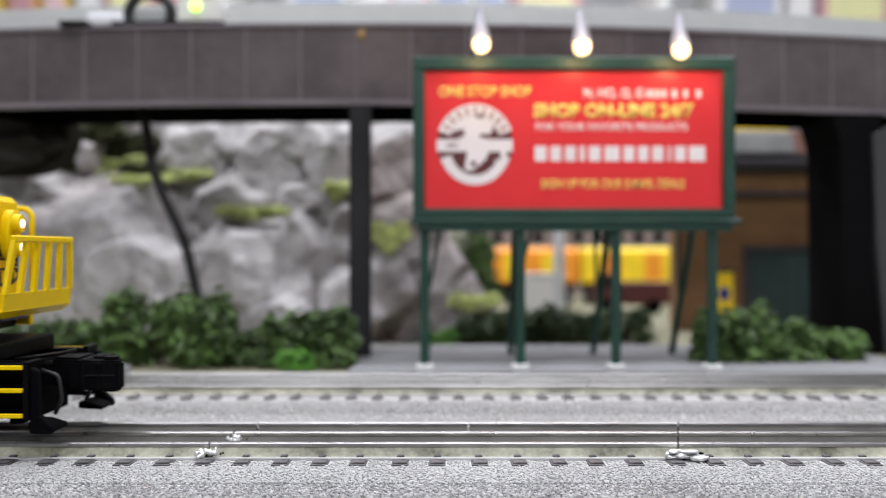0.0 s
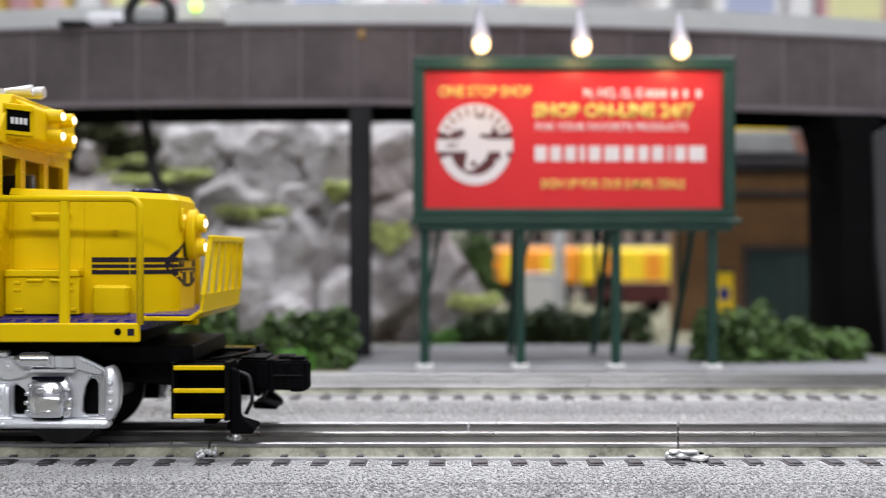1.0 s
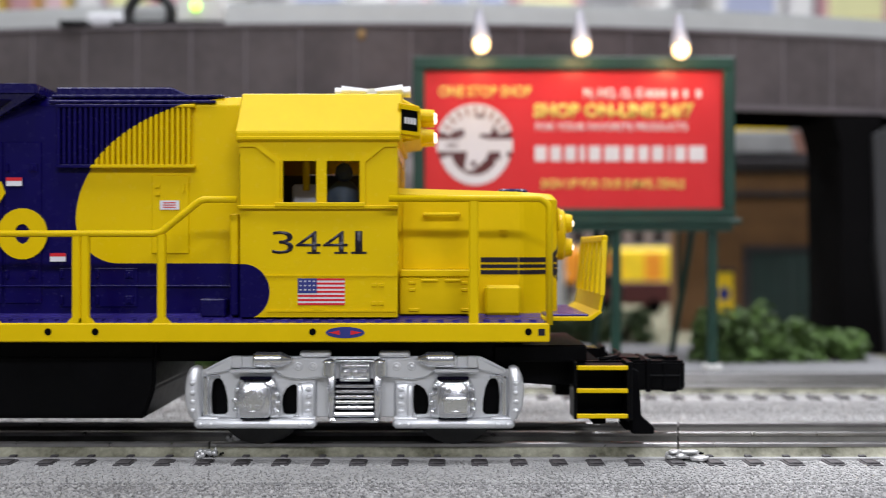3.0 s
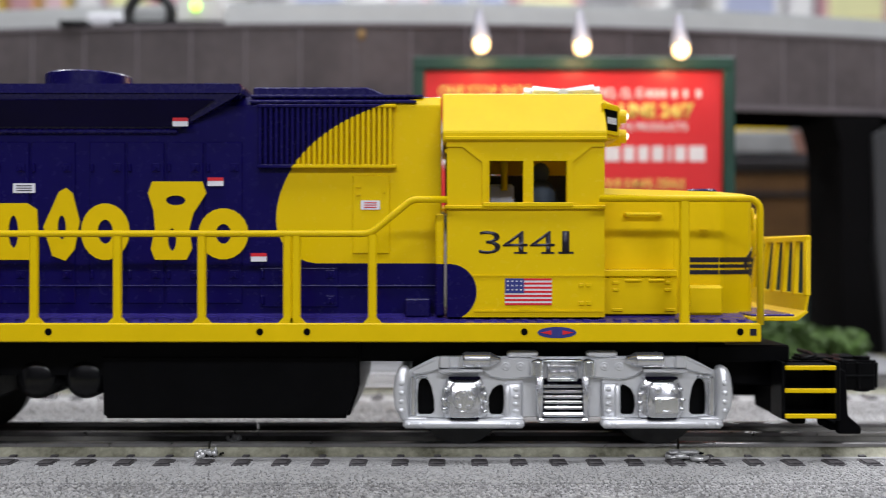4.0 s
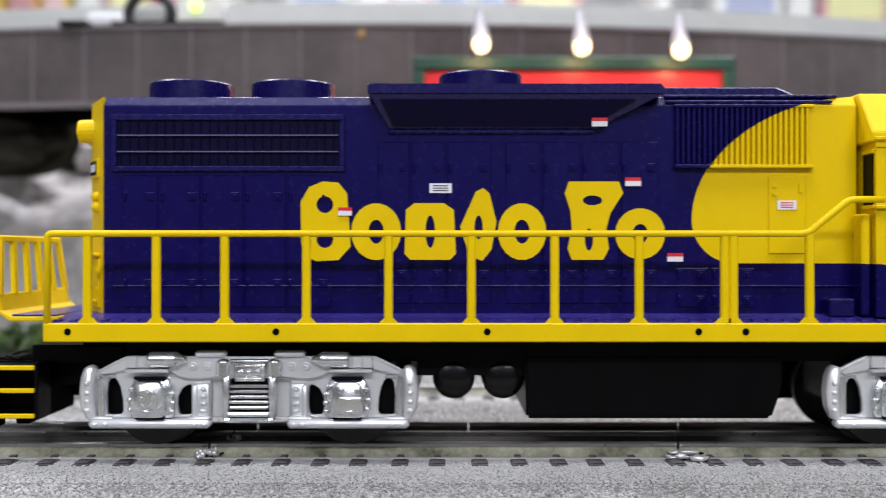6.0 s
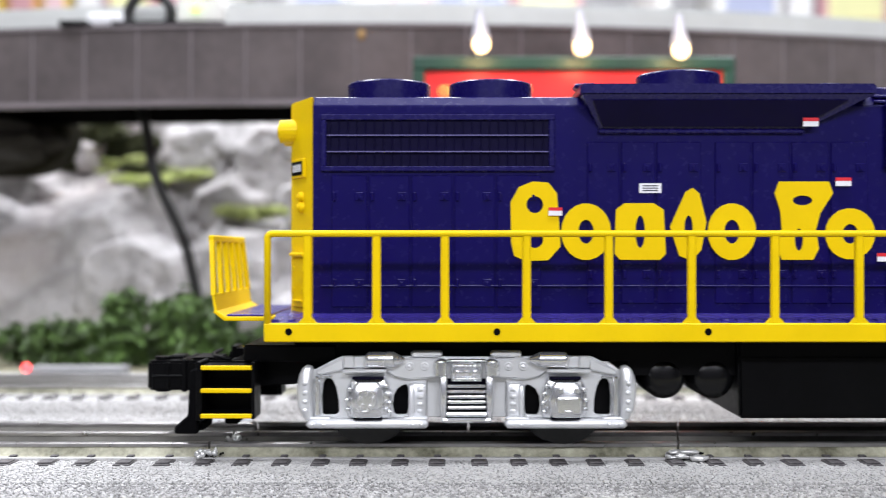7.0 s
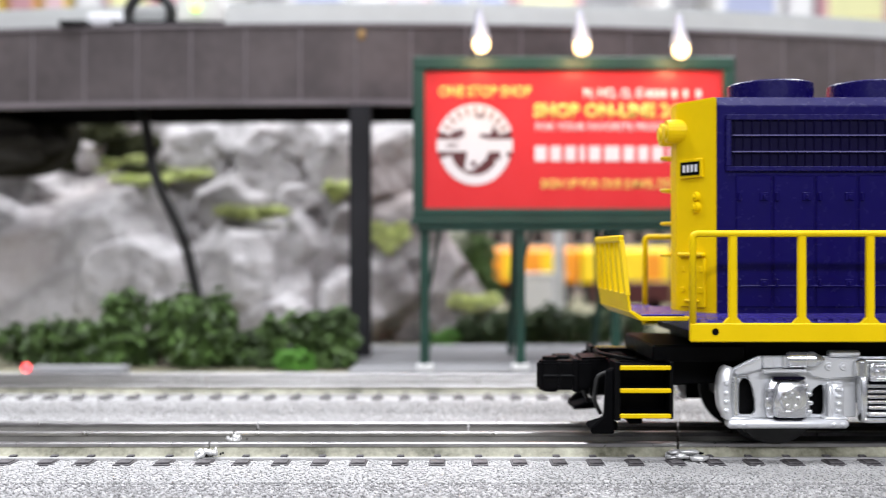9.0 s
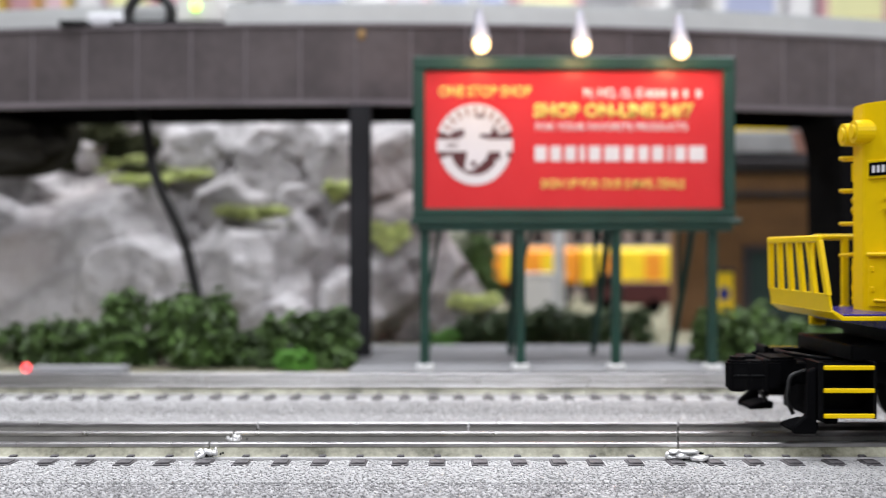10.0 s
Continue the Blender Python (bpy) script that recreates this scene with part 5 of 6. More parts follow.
    outer, inner = oval_points(0, 54, 12.4, 6.9, 48), oval_points(0, 54, 11.0, 5.9, 48)
    for i in range(48):
        j = (i + 1) % 48
        on_nose([outer[i], outer[j], inner[j], inner[i]])
    strip(-11.2, 11.2, 55.0, 55.7)
    strip(-11.2, 11.2, 52.0, 52.7)
    for y in (-8.4, -5.6, 5.6, 8.4):
        strip(y - 0.8, y + 0.8, 53.0, 54.8)
    for sgn in (-1, 1):
        strip(min(sgn * 1.2, sgn * 5.2), max(sgn * 1.2, sgn * 5.2), 56.0, 60.0)
        strip(min(sgn * 2.6, sgn * 6.0), max(sgn * 2.6, sgn * 6.0), 48.2, 51.6)
    bmesh.ops.recalc_face_normals(em, faces=em.faces[:])
    part("nose_badge", em, ink_dark, body, "dark blue round badge on the nose")
    hb = B()
    prism(hb, oval_points(0, 62.6, 4.6, 7.6, 28), fx, fx + 3.0, "x", 0.5)
    ho = part("lamp_housing", hb, yellow_paint, body, "oval yellow headlight housing")
    for zz in (66.0, 58.9):
        part("lamp_barrel", rod(B(), (fx + 3.0, 0, zz), (fx + 5.2, 0, zz), 3.0, 2.6, 20), yellow_paint, ho)
        part("lens", ball(B(), (fx + 5.0, 0, zz), 0.9, 1.4, 1.4), head_glow, ho, "lit headlight lens", smooth=True)
    for s in (-1, 1):
        mk = B()
        prism(mk, oval_points(s * 7.6, 67.0, 1.5, 3.4, 20), fx, fx + 0.8, "x", 0.2)
        marker = part("marker_light", mk, yellow_paint, body)
        part("lens", ball(B(), (fx + 0.8, s * 7.6, 67.6), 0.6, 0.9, 0.9), amber_glow, marker, "amber marker lens", smooth=True)
    part("vent_cap", prism(B(), oval_points(146.8, 0, 4.6, 4.0, 18), 74.0, 76.2, "z", 0.5), blue_paint, body, "small dark blue vent cap")


def plain_glyphs(loco):
    """Large yellow shapes along the hood side, plain blocks of the size of the painted name."""
    y = -17.4 - 0.46
    shapes = (
        ([(-87.4, 60.0), (-87.6, 71.6), (-85.2, 75.8), (-81.4, 77.3), (-77.0, 77.0), (-74.6, 74.0), (-74.0, 66.0), (-73.6, 59.0), (-77.0, 55.2), (-83.2, 54.9), (-86.6, 56.4)],
         [oval_points(-80.8, 70.8, 2.4, 2.4, 14), oval_points(-80.8, 61.0, 2.4, 2.4, 14)]),
        (oval_points(-66.4, 63.2, 7.0, 8.0, 22), [oval_points(-66.4, 63.2, 2.2, 3.4, 14)]),
        ([(-58.4, 57.0), (-58.0, 69.4), (-55.6, 71.2), (-47.4, 71.2), (-44.6, 69.4), (-44.0, 57.0), (-45.6, 55.3), (-56.8, 55.3)], [oval_points(-51.2, 63.2, 1.4, 4.6, 14)]),
        ([(-42.8, 64.6), (-38.4, 74.4), (-36.4, 75.5), (-34.6, 74.0), (-32.6, 66.0), (-34.0, 58.2), (-36.6, 55.0), (-40.2, 56.4)], [oval_points(-37.6, 64.4, 1.2, 3.4, 14)]),
        (oval_points(-25.4, 63.2, 6.8, 8.0, 22), [oval_points(-25.4, 63.2, 2.2, 3.4, 14)]),
        ([(-13.4, 74.0), (-12.2, 77.3), (1.8, 77.3), (3.0, 74.0), (-0.6, 68.4), (-1.8, 64.0), (-1.0, 58.4), (-2.6, 55.3), (-11.4, 55.3), (-12.6, 58.4), (-11.4, 64.0), (-11.8, 69.0)], [oval_points(-5.6, 72.0, 2.8, 1.4, 14), oval_points(-6.6, 61.0, 1.2, 3.2, 14)]),
        (oval_points(7.8, 62.6, 7.0, 7.2, 22), [oval_points(7.8, 62.6, 2.2, 2.8, 14)]),
    )
    for pts, gaps in shapes:
        part("painted_shape", plate(B(), pts, gaps, y - 0.5, y), yellow_paint, loco, "plain yellow painted shape")


def handrails(loco):
    for s in (-1, 1):
        y = s * 31.2
        r = B()
        tube(r, [Vector((-153.6, y, 38)), Vector((-153.6, y, 61.6)), Vector((-152.8, y, 62.4)), Vector((48.6, y, 62.4)), Vector((50.6, y, 62.9)), Vector((60.8, y, 71.2)), Vector((62.4, y, 71.6)), Vector((70.6, y, 71.6))], 0.95)
        rl = part("handrail", r, yellow_paint, loco, "long yellow handrail", smooth=True)
        f = B()
        tube(f, [Vector((111.5, y, 71.8)), Vector((152.4, y, 71.8)), Vector((154.4, y, 70.0)), Vector((154.5, y, 38))], 0.95)
        fl = part("handrail", f, yellow_paint, loco, "short yellow handrail beside the nose", smooth=True)
        for x in (-142.9, -124.4, -106.1, -84.2, -62.2, -40.0, -17.7, 4.9, 27.85, 30.2, 50.6):
            p = B()
            side_box(p, s, x - 1.15, x + 1.15, 30.3, 31.9, 37.5, 62.4, 0.4)
            side_prism(p, s, [(x - 2.6, 38.4), (x + 2.6, 38.4), (x + 1.1, 40.0), (x - 1.1, 40.0)], 30.4, 31.8)
            part("handrail_post", p, yellow_paint, loco)
        p = B()
        side_box(p, s, 132.9, 135.5, 30.2, 31.9, 37.5, 71.5, 0.4)
        part("handrail_post", p, yellow_paint, loco)


def frame_and_ends(loco):
    part("underframe", box(box(B(), -148, 148, -20, 20, 27, 34.5), -150, 150, -29, 29, 33.2, 36), black_plastic, loco, "black underframe")
    part("walkway", prism(B(), [(-30.6, 36.0), (30.6, 36.0), (30.6, 38.4), (18.0, 40.2), (-18.0, 40.2), (-30.6, 38.4)], -153.5, 153.5, "x", 0.15), purple_deck, loco, "glossy purple-blue walkway deck with tread pattern")
    for s in (-1, 1):
        sill = part("side_sill", side_box(B(), s, -154.5, 154.5, 30.6, 32.2, 33.4, 38.5, 0.35), yellow_paint, loco, "yellow side sill")
        for x in (-147.8, -92.2, -35.8, 20.6, 33.2, 91.2, 148.8):
            hole = rod(B(), (x, s * 32.0, 36.2), (x, s * 32.32, 36.2), 0.95, seg=14)
            part("bolt_hole", hole, black_plastic, sill)
        dots = B()
        side_box(dots, s, 151.4, 153.2, 32.2, 32.3, 35.2, 37.0)
        part("stencil", dots, ink_dark, sill)
        em = B()
        side_prism(em, s, oval_points(99.9, 36.0, 5.2, 1.5, 24), 32.2, 32.32)
        bd = part("builder_badge", em, flag_blue, sill, "small blue and red oval badge")
        rd = B()
        side_prism(rd, s, [(95.4, 36.0), (98.4, 36.6), (98.4, 35.4)], 32.32, 32.4)
        side_prism(rd, s, [(104.4, 36.0), (101.4, 36.6), (101.4, 35.4)], 32.32, 32.4)
        part("badge_mark", rd, label_red, bd)
    # tread ribs on the deck
    tr = B()
    x = -152.0
    while x < 152:
        for s in (-1, 1):
            side_box(tr, s, x - 0.9, x + 0.9, 25.0, 29.0, 38.6, 39.25)
        x += 4.2
    ob = part("tread_rib", tr, purple_deck, loco)
    ob["kind"] = "stuff"
    for d in (1, -1):
        pl = B()
        prism(pl, [(d * 153, 38.6), (d * 166.5, 38.6), (d * 169.6, 41.0), (d * 169.0, 41.6), (d * 166, 39.8), (d * 153, 39.8)], -25.5, 25.5, "y", 0.2)
        part("end_platform", pl, yellow_paint, loco, "yellow end platform lip")
        part("platform_tread", box(B(), min(d * 154, d * 166), max(d * 154, d * 166), -24.5, 24.5, 39.8, 40.4, 0.15), purple_deck, loco)
        g = B()
        prism(g, [(d * 168.6, 41.0), (d * 169.4, 41.0), (d * 170.2, 46.0), (d * 169.4, 46.0)], -24.6, 24.6, "y", 0.15)
        gd = part("end_guard", g, yellow_paint, loco, "yellow end railing with a solid kick plate")
        part("guard_rail", box(B(), min(d * 170.2, d * 171.8), max(d * 170.2, d * 171.8), -21.6, 21.6, 60.2, 62.2, 0.4), yellow_paint, gd)
        for k in range(6):
            y = -23.6 + k * 9.44
            w = 1.2
            bar = B()
            prism(bar, [(d * 169.0, 45.5), (d * 170.4, 45.5), (d * 171.6, 60.8), (d * 170.2, 60.8)], y - w, y + w, "y", 0.2)
            for v in bar.verts:
                v.co.y -= y * 0.13 * (v.co.z - 45.5) / 15.3
            part("baluster", bar, yellow_paint, gd)
        # pilot, steps and coupler
        pb = B()
        box(pb, min(d * 140, d * 166), max(d * 140, d * 166), -21, 21, 26.8, 31.6, 0.5)
        prism(pb, [(d * 142, 27), (d * 164, 27), (d * 164, 19.0), (d * 142, 20.5)], -14, 14, "y", 0.5)
        pilot = part("pilot_beam", pb, black_plastic, loco, "black pilot beam")
        for s in (-1, 1):
            stp = B()
            side_box(stp, s, min(d * 161.6, d * 162.6), max(d * 161.6, d * 162.6), 18, 27.2, 12.0, 27.6, 0.2)
            side_box(stp, s, min(d * 176.0, d * 177.6), max(d * 176.0, d * 177.6), 18, 27.2, 11.6, 27.6, 0.2)
            side_box(stp, s, min(d * 162.6, d * 176.0), max(d * 162.6, d * 176.0), 18, 19.2, 12, 27, 0)
            st = part("side_steps", stp, black_plastic, pilot, "black three-step side ladder")
            for k, zz in enumerate((25.4, 19.2, 12.3)):
                part("step", side_box(B(), s, min(d * 162.4, d * 176.2), max(d * 162.4, d * 176.2), 26.9, 27.8, zz, zz + 1.25, 0.2), yellow_paint, st, "yellow step edge")
                part("tread_plate", side_box(B(), s, min(d * 162.4, d * 176.2), max(d * 162.4, d * 176.2), 19, 26.9, zz, zz + 1.2, 0.1), black_plastic, st)
        plough = B()
        for ya, yb in ((-26, -23.4), (23.4, 26)):
            prism(plough, [(d * 177.4, 26), (d * 179.6, 25), (d * 180.2, 12.8), (d * 183.8, 9.6), (d * 183.8, 7.8), (d * 177.4, 7.8)], ya, yb, "y", 0.4)
        prism(plough, [(d * 176, 10.6), (d * 179, 10.6), (d * 183.6, 9.2), (d * 183.6, 8.0), (d * 176, 8.4)], -23.4, -14, "y", 0.4)
        prism(plough, [(d * 176, 10.6), (d * 179, 10.6), (d * 183.6, 9.2), (d * 183.6, 8.0), (d * 176, 8.4)], 14, 23.4, "y", 0.4)
        box(plough, min(d * 168, d * 172), max(d * 168, d * 172), -17, 17, 9, 26, 0.4)
        pl = part("pilot_plate", plough, black_matte, pilot, "black pilot plate with rail guards")
        for y in (-12, 12):
            part("air_hose", tube(B(), [Vector((d * 174, y, 24)), Vector((d * 180, y, 22)), Vector((d * 181, y, 15)), Vector((d * 179, y, 11))], 0.6), cord_black, pilot, "thin black air hose", smooth=True)
        cp = B()
        box(cp, min(d * 158, d * 184.4), max(d * 158, d * 184.4), -4, 4, 18.5, 25, 0.6)
        prism(cp, [(d * 181, -8.2), (d * 195.6, -8.4), (d * 197, -6.6), (d * 196, -3.0), (d * 190.8, 1.0), (d * 192, 6.4), (d * 190, 8.2), (d * 181, 8.0)], 17.2, 25.8, "z", 0.7, 2)
        prism(cp, [(d * 175.5, -5.6), (d * 184.4, -7.4), (d * 184.4, 7.4), (d * 175.5, 5.6)], 18.2, 26.6, "z", 0.7, 2)
        c2 = part("coupler", cp, black_plastic, loco, "black knuckle coupler")
        kn = B()
        rod(kn, (d * 192.8, -4.6, 16.6), (d * 192.8, -4.6, 26.8), 2.3, seg=16)
        box(kn, min(d * 186, d * 195), max(d * 186, d * 195), -8.9, -8.1, 21.0, 21.8, 0.2)
        box(kn, min(d * 184.8, d * 186.6), max(d * 184.8, d * 186.6), -8.8, 8.4, 16.8, 26.4, 0.4)
        box(kn, min(d * 189.8, d * 190.8), max(d * 189.8, d * 190.8), -8.8, -8.0, 17.6, 25.4, 0.2)
        box(kn, min(d * 186.8, d * 191.4), max(d * 186.8, d * 191.4), -3, 3, 25.6, 26.9, 0.4)
        part("knuckle", kn, black_plastic, c2, "black knuckle with its pin")
        lift = tube(B(), [Vector((d * 170, -18, 27.4)), Vector((d * 175, -16, 27.8)), Vector((d * 178, -4, 27.6)), Vector((d * 178, 6, 27.6))], 0.6, 8)
        part("uncoupling_lever", lift, black_plastic, c2, smooth=True)
        if d < 0:
            # the rear draft gear sits closer in than the front one
            pilot.location.x = c2.location.x = 3.8 * MM
    tk = B()
    prism(tk, [(-25, 33), (46.4, 33), (46.4, 20.0), (43.4, 11.4), (-24.6, 11.4)], -22.5, 22.5, "y", 0.8, 2)
    tank = part("fuel_tank", tk, black_plastic, loco, "black fuel tank")
    part("tank_rib", box(B(), -24.8, 46.2, -23.0, -22.4, 27.6, 28.4, 0.1), black_plastic, tank)
    for x in (-44.6, -30.8):
        a = B()
        rod(a, (x, -18, 22.2), (x, 18, 22.2), 5.9, seg=24)
        ball(a, (x, -18, 22.2), 5.8, 2.6, 5.8, 3)
        part("air_reservoir", a, tank_black, loco, "black air reservoir", smooth=True)
    # Black block added behind the reservoirs to keep their gap dark.
    part("reservoir_backing", box(B(), -55, -24, -19.5, 19.5, 23, 33), black_plastic, loco)


def decals(loco):
    for x0, x1, z0, z1, y, two in ((-51.4, -45.2, 74.1, 76.8, 17.95, False), (-77.0, -73.2, 67.7, 70.0, 18.75, True), (-6.0, -1.7, 92.6, 95.0, 19.9, True), (3.5, 7.9, 76.0, 78.4, 18.75, True), (15.5, 19.9, 54.8, 57.2, 17.95, True), (46.4, 51.8, 69.4, 72.0, 18.0, False)):
        d = part("warning_label", box(B(), x0, x1, -y - 0.1, -y, z0, z1), label_white, loco, "tiny white warning label")
        h = z1 - z0
        if two:
            part("label_band", box(B(), x0, x1, -y - 0.16, -y - 0.1, z0 + h * 0.6, z1), label_red, d, "red band")
        else:
            for k in range(3):
                part("label_line", box(B(), x0 + 0.9, x1 - 0.9, -y - 0.16, -y - 0.1, z0 + h * (0.2 + 0.25 * k), z0 + h * (0.3 + 0.25 * k)), label_red if x0 > 40 else ink_dark, d)


def locomotive():
    t = thing("locomotive", -96.4, TRACK_Y, 0, "yellow and dark blue toy diesel locomotive running on rails", "locomotive")
    frame_and_ends(t)
    truck(t, 102.0, 1)
    truck(t, -100.2, -1)
    hood(t)
    cab(t)
    nose(t)
    handrails(t)
    plain_glyphs(t)
    decals(t)
    return t


loco = locomotive()

# ---------------------------------------------------------------- moss on the rock
def moss_patch(u, v, wide, high, count, seed, mat=moss, size=1.0):
    x, y, z = ray_to_rock(u, v)
    rng = random.Random(seed)
    verts, faces = [], []
    for _ in range(count):
        r, a = math.sqrt(rng.random()), rng.uniform(0, 6.28)
        px, pz = x + r * math.cos(a) * wide, z + r * math.sin(a) * high * (0.7 + 0.3 * math.sin(3 * a))
        py = y - 4 + (pz - z) * 0.3 + rng.uniform(-4, 4)
        s = rng.uniform(0.9, 2.0) * size
        k = len(verts)
        t = Vector((rng.gauss(0, 1), rng.gauss(0, 1), rng.gauss(0, 0.6))).normalized() * s
        b = t.orthogonal().normalized() * s
        for q in (t, b, -t, -b):
            verts.append(((px - x + q.x) * MM, (py - y + q.y) * MM, (pz - z + q.z) * MM))
        faces += [(k, k + 1, k + 2), (k, k + 2, k + 3)]
    me = bpy.data.meshes.new("moss_patch")
    me.from_pydata(verts, [], faces)
    me.materials.append(mat)
    ob = new("moss_patch", me)
    ob.location = (x * MM, y * MM, z * MM)
    tagged(ob, "patch of moss on a rock ledge, yellow-green or coloured dark for shade", "moss", "moss on the rock face", "stuff")


for u, v, w, h, n, sd in ((448, 376, 25, 6, 900, 1), (330, 308, 20, 5, 600, 2), (205, 292, 30, 9, 900, 3), (120, 270, 24, 8, 600, 4), (690, 415, 14, 13, 700, 5), (596, 335, 9, 9, 350, 6), (840, 535, 18, 9, 500, 7), (250, 318, 22, 4, 450, 8)):
    moss_patch(u, v, w, h, n, sd)
# Olive moss whose dark colour also carries the shade below the bridge.
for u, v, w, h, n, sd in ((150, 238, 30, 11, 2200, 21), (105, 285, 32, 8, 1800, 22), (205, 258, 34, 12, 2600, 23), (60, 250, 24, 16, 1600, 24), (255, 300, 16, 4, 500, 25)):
    moss_patch(u, v, w, h, n, sd, moss_shade, 1.7)


# ---------------------------------------------------------------- beyond the billboard
def tree(x, y, height, spread, seed, label):
    rng = random.Random(seed)
    t = thing("tree", x, y, -2, label, "tree")
    tr = B()
    rod(tr, (0, 0, 0), (2, 0, height * 0.6), 3.0, 1.4, 8)
    part("trunk", tr, bark, t)
    for k in range(4):
        a = k * 1.6 + 0.4
        part("limb", rod(B(), (1.2, 0, height * 0.35), (spread * 0.5 * math.cos(a), spread * 0.4 * math.sin(a), height * 0.7), 1.3, 0.5, 6), bark, t)
    verts, faces = [], []
    leaf_heap((verts, faces), 0, 0, height * 0.3, spread, spread * 0.8, height * 0.8, 2600, 3.4, rng)
    me = bpy.data.meshes.new("crown")
    me.from_pydata(verts, [], faces)
    me.materials.append(leaf_green)
    c = new("crown", me)
    c.parent = t
    c["kind"] = "stuff"


tree(26, 800, 74, 20, 41, "small green model tree behind the rock")


def depot():
    """A brown wooden depot with dark cornice, green doors and a low grey roof house."""
    y = 742
    d = thing("wooden_depot", 0, y, -2, "brown clapboard depot with dark cornice and green doors", "building")
    w = B()
    box(w, 176, 330, 1.2, 26, 0, 124)
    part("wall", w, wood_brown, d, "brown clapboard wall")
    z = 0.0
    while z < 122:
        part("clapboard", box(B(), 176, 330, -0.6 if int(z / 3.6) % 2 else -0.4, 1.2, z, z + 3.35), wood_brown, d)
        z += 3.6
    part("cornice", box(box(B(), 172, 334, -5, 4, 122.5, 128, 0.5), 173, 333, -3, 1, 118.5, 122.5, 0.3), trim_dark, d, "dark cornice")
    part("belt_course", box(B(), 174, 332, -2.6, 0, 100.4, 104.6, 0.4), trim_dark, d, "dark belt course")
    part("roof", box(B(), 172, 334, 4, 28, 124, 129), trim_dark, d, "flat dark roof")
    door = part("freight_door", box(B(), 229, 290, -3.0, -0.6, 2, 59, 0.3), door_green, d, "dark green freight door")
    part("door_frame", box(box(box(B(), 224, 295, -4.2, -0.7, 59, 64, 0.3), 224, 229, -3.6, -0.7, 0, 59, 0.3), 290, 295, -3.6, -0.7, 0, 59, 0.3), trim_dark, d)
    for k in range(5):
        part("door_board", box(B(), 230 + k * 12, 240.5 + k * 12, -3.8, -3.0, 3, 58, 0.2), door_green, door)
    part("corner_board", box(B(), 174, 181, -2.2, 0, 0, 100.4, 0.3), wood_brown, d)
    pw = part("notice", box(B(), 203, 217, -1.8, -0.9, 8, 44, 0.2), car_yellow, d, "yellow notice board beside the door")
    part("notice_mark", prism(B(), oval_points(210, 28, 4.5, 5.5, 16), -2.1, -1.8, "y"), flag_blue, pw)
    part("notice_frame", box(B(), 201, 219, -2.4, -0.6, 44, 47, 0.2), trim_dark, d)
    rh = part("roof_house", box(B(), 200, 312, 6, 26, 128, 134, 0.6), trim_dark, d, "dark roof house")
    part("roof_cover", prism(B(), [(190, 134), (266, 134), (262, 150), (190, 150.5)], 4, 27.5, "y", 0.6), roof_grey, d, "pale grey roof cover")
    ch = part("chimney", box(B(), 267, 279, 8, 22, 128, 149, 0.6), chimney_pink, d, "pinkish brick chimney")
    part("chimney_cap", box(B(), 266.5, 279.5, 7, 23, 149, 150.5, 0.4), chimney_pink, ch)
    part("ridge_strip", box(B(), 192, 262, 6, 20, 150.6, 154, 0.4), car_yellow, d, "yellow strip along the roof")


depot()


def freight_car(x0, x1, y, z0, z1, mats, label):
    t = thing("freight_car", (x0 + x1) / 2, y, -2, label, "freight car", "yellow cars behind the billboard")
    h = (x1 - x0) / 2
    body = B()
    prism(body, [(-18, z0), (-18, z1), (-10, z1 + 4), (10, z1 + 4), (18, z1), (18, z0)], -h, h, "x", 0.8)
    part("body", body, mats[0], t)
    n = 5
    for k in range(n):
        a, b = -h + 2 * h * k / n + 2, -h + 2 * h * (k + 1) / n - 2
        part("side_panel", box(B(), a, b, -19, -18, z0 + 4, z1 - 3, 0.3), mats[(k % 2)], t)
    part("underframe", box(B(), -h + 2, h - 2, -14, 14, z0 - 6, z0), black_plastic, t)
    for cx in (-h + 22, h - 22):
        part("truck", box(B(), cx - 14, cx + 14, -15, 15, 6, z0 - 5, 1), black_plastic, t)
        for a in (-9, 9):
            part("wheel", rod(B(), (cx + a, -16, 8), (cx + a, 16, 8), 8, seg=18), wheel_steel, t)


freight_car(44, 150, 1120, 24, 60, (car_orange, car_yellow), "orange and yellow model freight car in the distance")
freight_car(154, 268, 1120, 24, 60, (car_yellow, car_orange), "yellow and orange model freight car in the distance")


def white_hut():
    t = thing("utility_hut", 90, 900, -2, "small white utility hut with a pale pole", "hut")
    part("wall", box(B(), -20, 21, 0, 40, 0, 37, 0.6), white_block, t, "white hut wall")
    part("roof", box(B(), -22, 23, -2, 42, 37, 39, 0.5), roof_grey, t)
    part("pole", rod(B(), (15, -4, 0), (15, -4, 86), 5, seg=14), roof_grey, t, "pale grey pole")


white_hut()


def toy_truck():
    t = thing("toy_truck", 178, 960, -2, "dark red toy truck parked behind the hedge", "truck")
    part("cab", prism(B(), [(-32, 8), (-32, 26), (-24, 38), (-8, 38), (-8, 8)], -12, 12, "y", 1.2, 2), maroon, t)
    part("cargo_bed", box(B(), -6, 40, -13, 13, 9, 30, 0.8), maroon, t)
    part("window", box(B(), -26, -12, -12.4, -11.9, 27, 35, 0.3), black_plastic, t)
    for x in (-22, 24):
        for y in (-11, 11):
            part("wheel", rod(B(), (x, y - 3, 7), (x, y + 3, 7), 7, seg=18), black_plastic, t)


toy_truck()


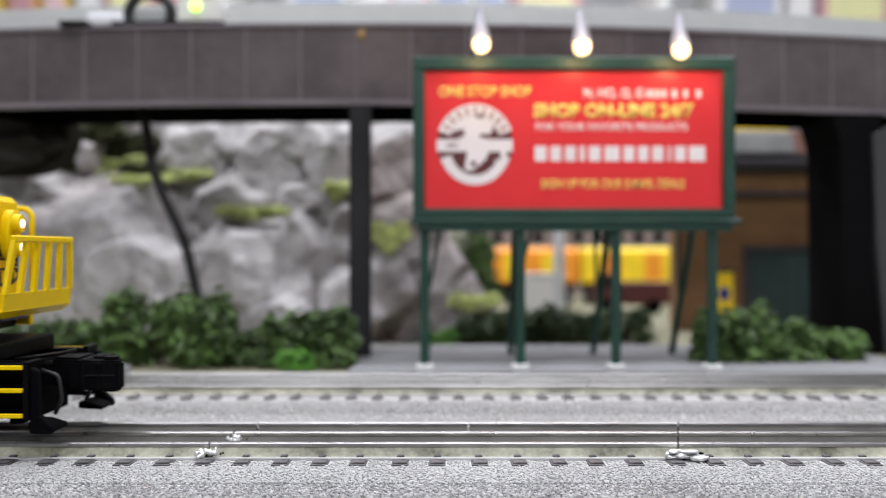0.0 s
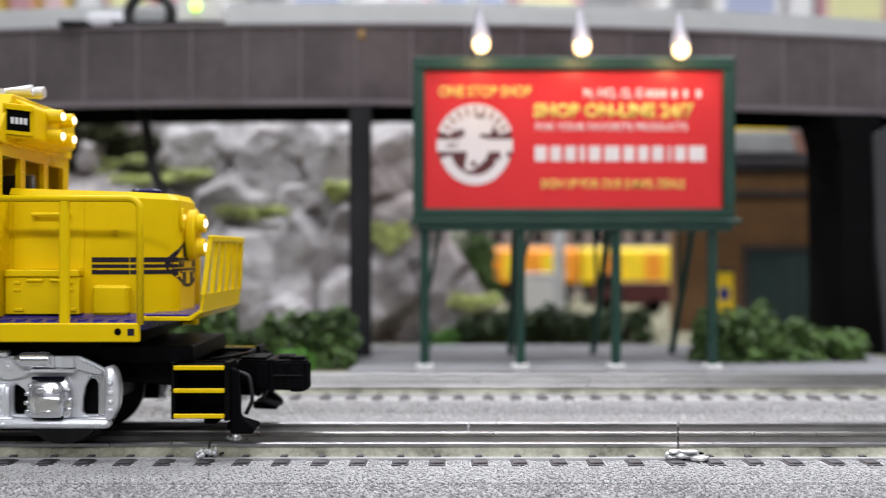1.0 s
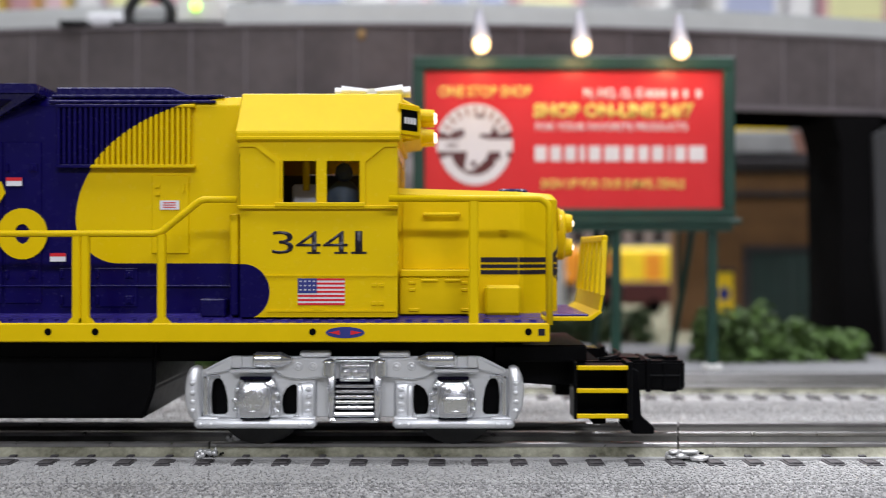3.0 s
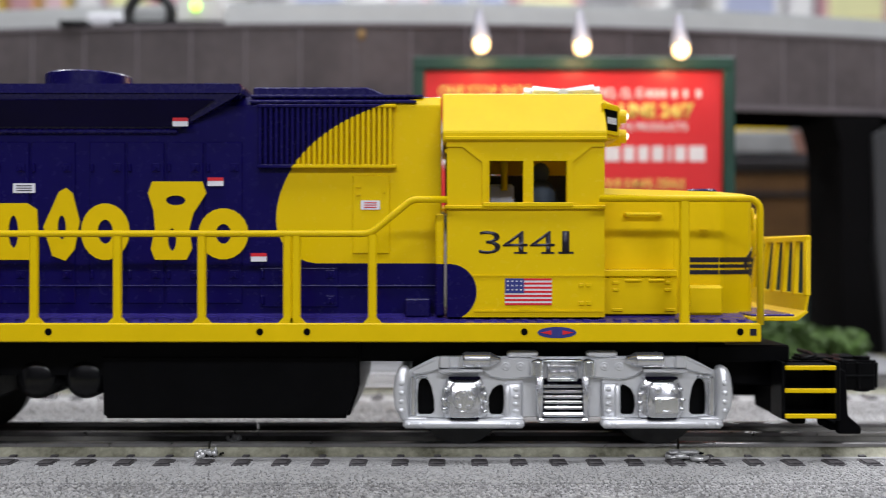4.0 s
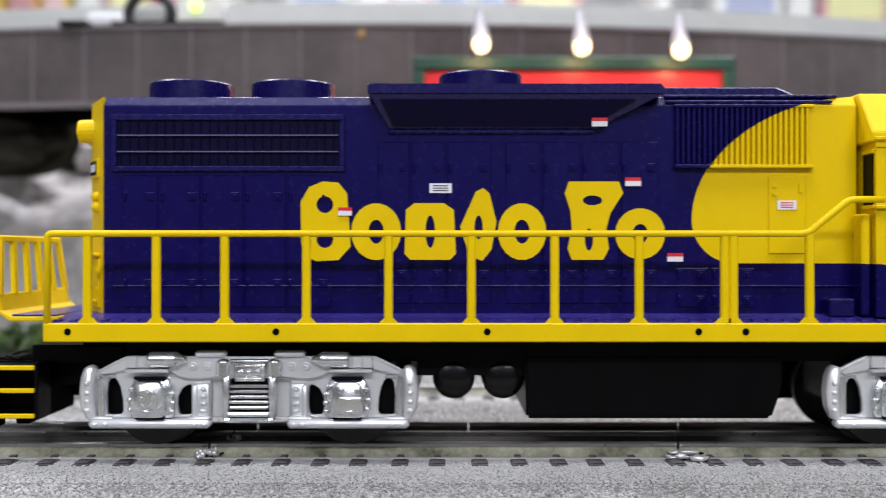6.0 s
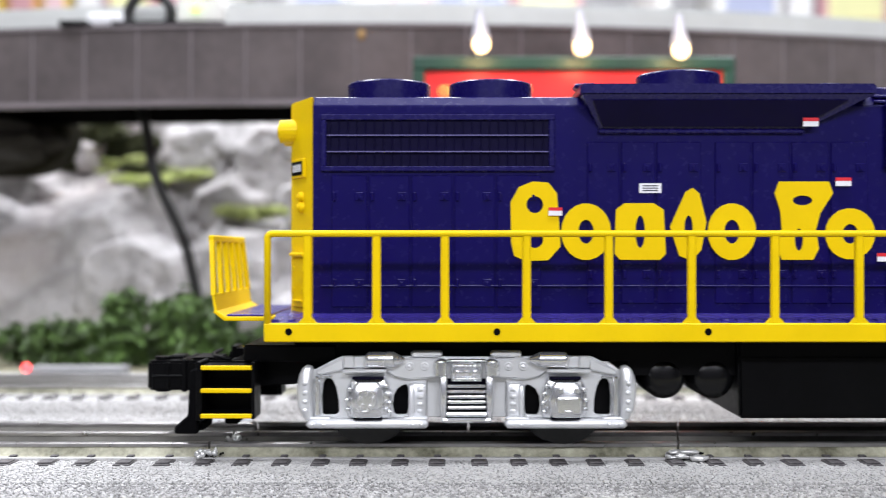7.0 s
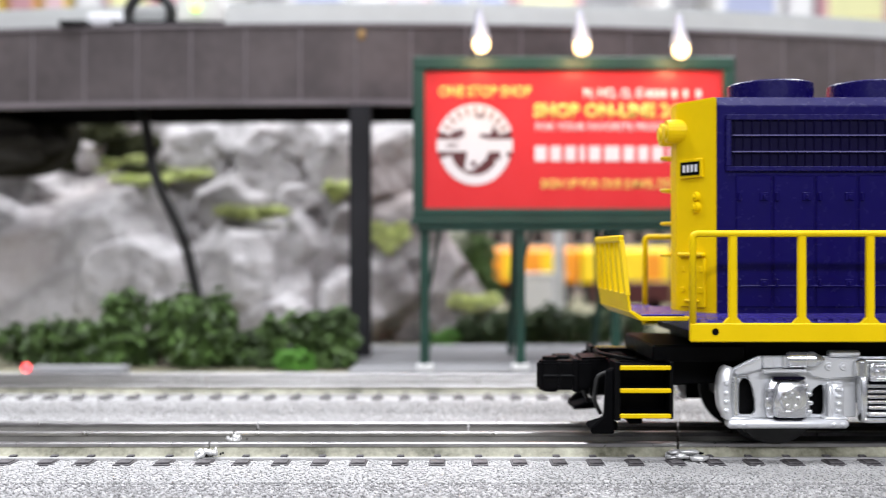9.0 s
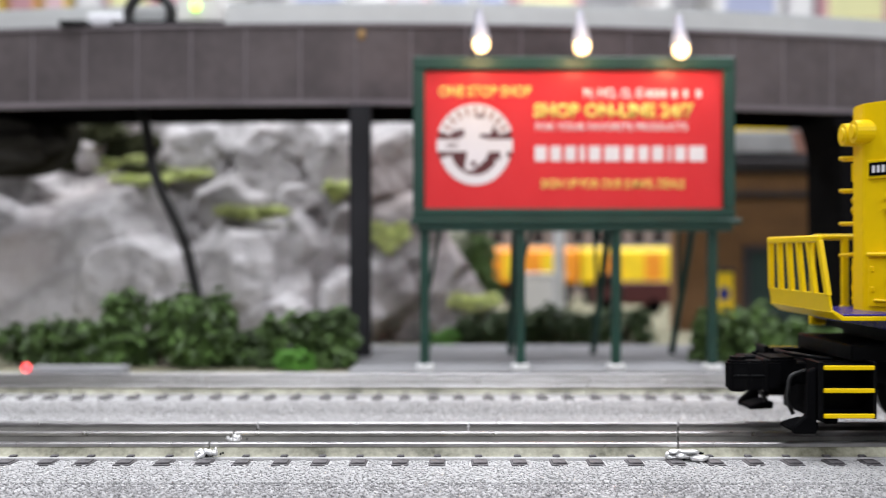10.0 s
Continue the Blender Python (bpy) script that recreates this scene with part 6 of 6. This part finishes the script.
def far_block(x0, x1, y, h, mat, label, storeys):
    t = thing("model_building", (x0 + x1) / 2, y, -2, label, "building")
    w = (x1 - x0) / 2
    part("wall", box(B(), -w, w, 0, 90, 0, h), mat, t)
    part("roof", box(B(), -w - 3, w + 3, -3, 93, h, h + 5, 0.5), trim_dark, t)
    n = int(2 * w / 26)
    for s in range(storeys):
        for k in range(n):
            x = -w + (k + 0.5) * 2 * w / n
            z = (s + 0.35) * h / storeys
            win = part("window", box(B(), x - 6, x + 6, -1.2, 0, z, z + h / storeys * 0.5, 0.3), black_plastic, t)
            part("sill", box(B(), x - 7, x + 7, -2, 0, z - 2, z, 0.2), roof_grey, win)


far_block(60, 330, 1330, 150, material("far_brick", (0.22, 0.17, 0.15), 0.8, vary=0.2, scale=30), "grey-brown model building in the distance", 3)
far_block(-20, 55, 1360, 120, material("far_cream", (0.50, 0.48, 0.42), 0.8, vary=0.15, scale=30), "cream model building in the distance", 2)


def ground_signal():
    t = thing("ground_signal", -193, 470, 0, "low grey track signal with a lit red lamp", "signal")
    part("base", box(B(), -2, 43, -5, 6, -1, 3.2, 0.6), concrete, t, "pale grey plinth")
    part("lamp", ball(B(), (-2.6, -5, 3.0), 2.3), red_glow, t, "lit red lamp", smooth=True)


ground_signal()


# ---------------------------------------------------------------- shop shelves far behind
def shelves():
    t = thing("shop_shelf", 0, 2700, -900, "long white shop shelf behind the layout", "shelf")
    for z in (900, 1500, 1985):
        part("board", box(B(), -1700, 1700, -150, 200, z - 20, z), room_white, t)
    for x in (-1700, -570, 570, 1700):
        part("upright", box(B(), x - 15, x + 15, -150, 200, 0, 2100), room_white, t)
    tones = [(0.75, 0.55, 0.10), (0.75, 0.74, 0.72), (0.55, 0.30, 0.32), (0.72, 0.50, 0.52), (0.35, 0.38, 0.52), (0.78, 0.76, 0.40), (0.62, 0.60, 0.62), (0.70, 0.36, 0.10)]
    mats = [material("carton_print", c, 0.5, vary=0.15, scale=6) for c in tones]
    rng = random.Random(7)
    x = -1660.0
    while x < 1640:
        w = rng.uniform(60, 190)
        h = rng.uniform(180, 330)
        if not any(a - w - 20 < x < a + 20 for a in (-570, 570)):
            k = rng.choice([0, 1, 1, 6, 6, 3, 5, 1, 2, 4, 7])
            if x > 940:
                k = rng.choice([0, 7, 7, 2])
            c = thing("product_carton", x + w / 2, 2700, 600, "printed product carton standing on the shop shelf", "carton", "cartons on the shop shelf")
            part("box", box(B(), -w / 2, w / 2, -120, 100, 0, h, 2), mats[k], c)
            part("label_panel", box(B(), -w * 0.38, w * 0.38, -122.5, -120, h * 0.2, h * 0.6), mats[(k + 3) % 8], c)
        x += w + rng.uniform(4, 20)


shelves()


def motions():
    """The locomotive rolls past from left to right; its wheels turn with it."""
    rows = [(0.0, -290.4), (0.5, -262.4), (1.0, -235.6), (1.5, -209.0), (2.0, -182.4), (3.5, -97.5), (4.0, -69.5), (4.5, -40.7), (5.0, -11.3), (5.5, 18.2),
            (7.0, 106.6), (7.5, 136.2), (8.0, 165.0), (8.5, 193.0), (9.0, 220.5), (9.5, 248.2), (10.0, 275.8)]
    walk(loco, [(t, pose(x * MM, TRACK_Y * MM, 0)) for t, x in rows])
    times = [t for t, _ in rows]
    places = [x for _, x in rows]
    for ob, ax in wheels:
        turns = []
        for i in range(51):
            t = i * 0.2
            angle = math.degrees((np.interp(t, times, places) - places[0]) / WHEEL_R)
            turns.append((t, pose(ax * MM, 0, (3.8 + WHEEL_R) * MM, 0, angle, 0)))
        walk(ob, turns)


motions()
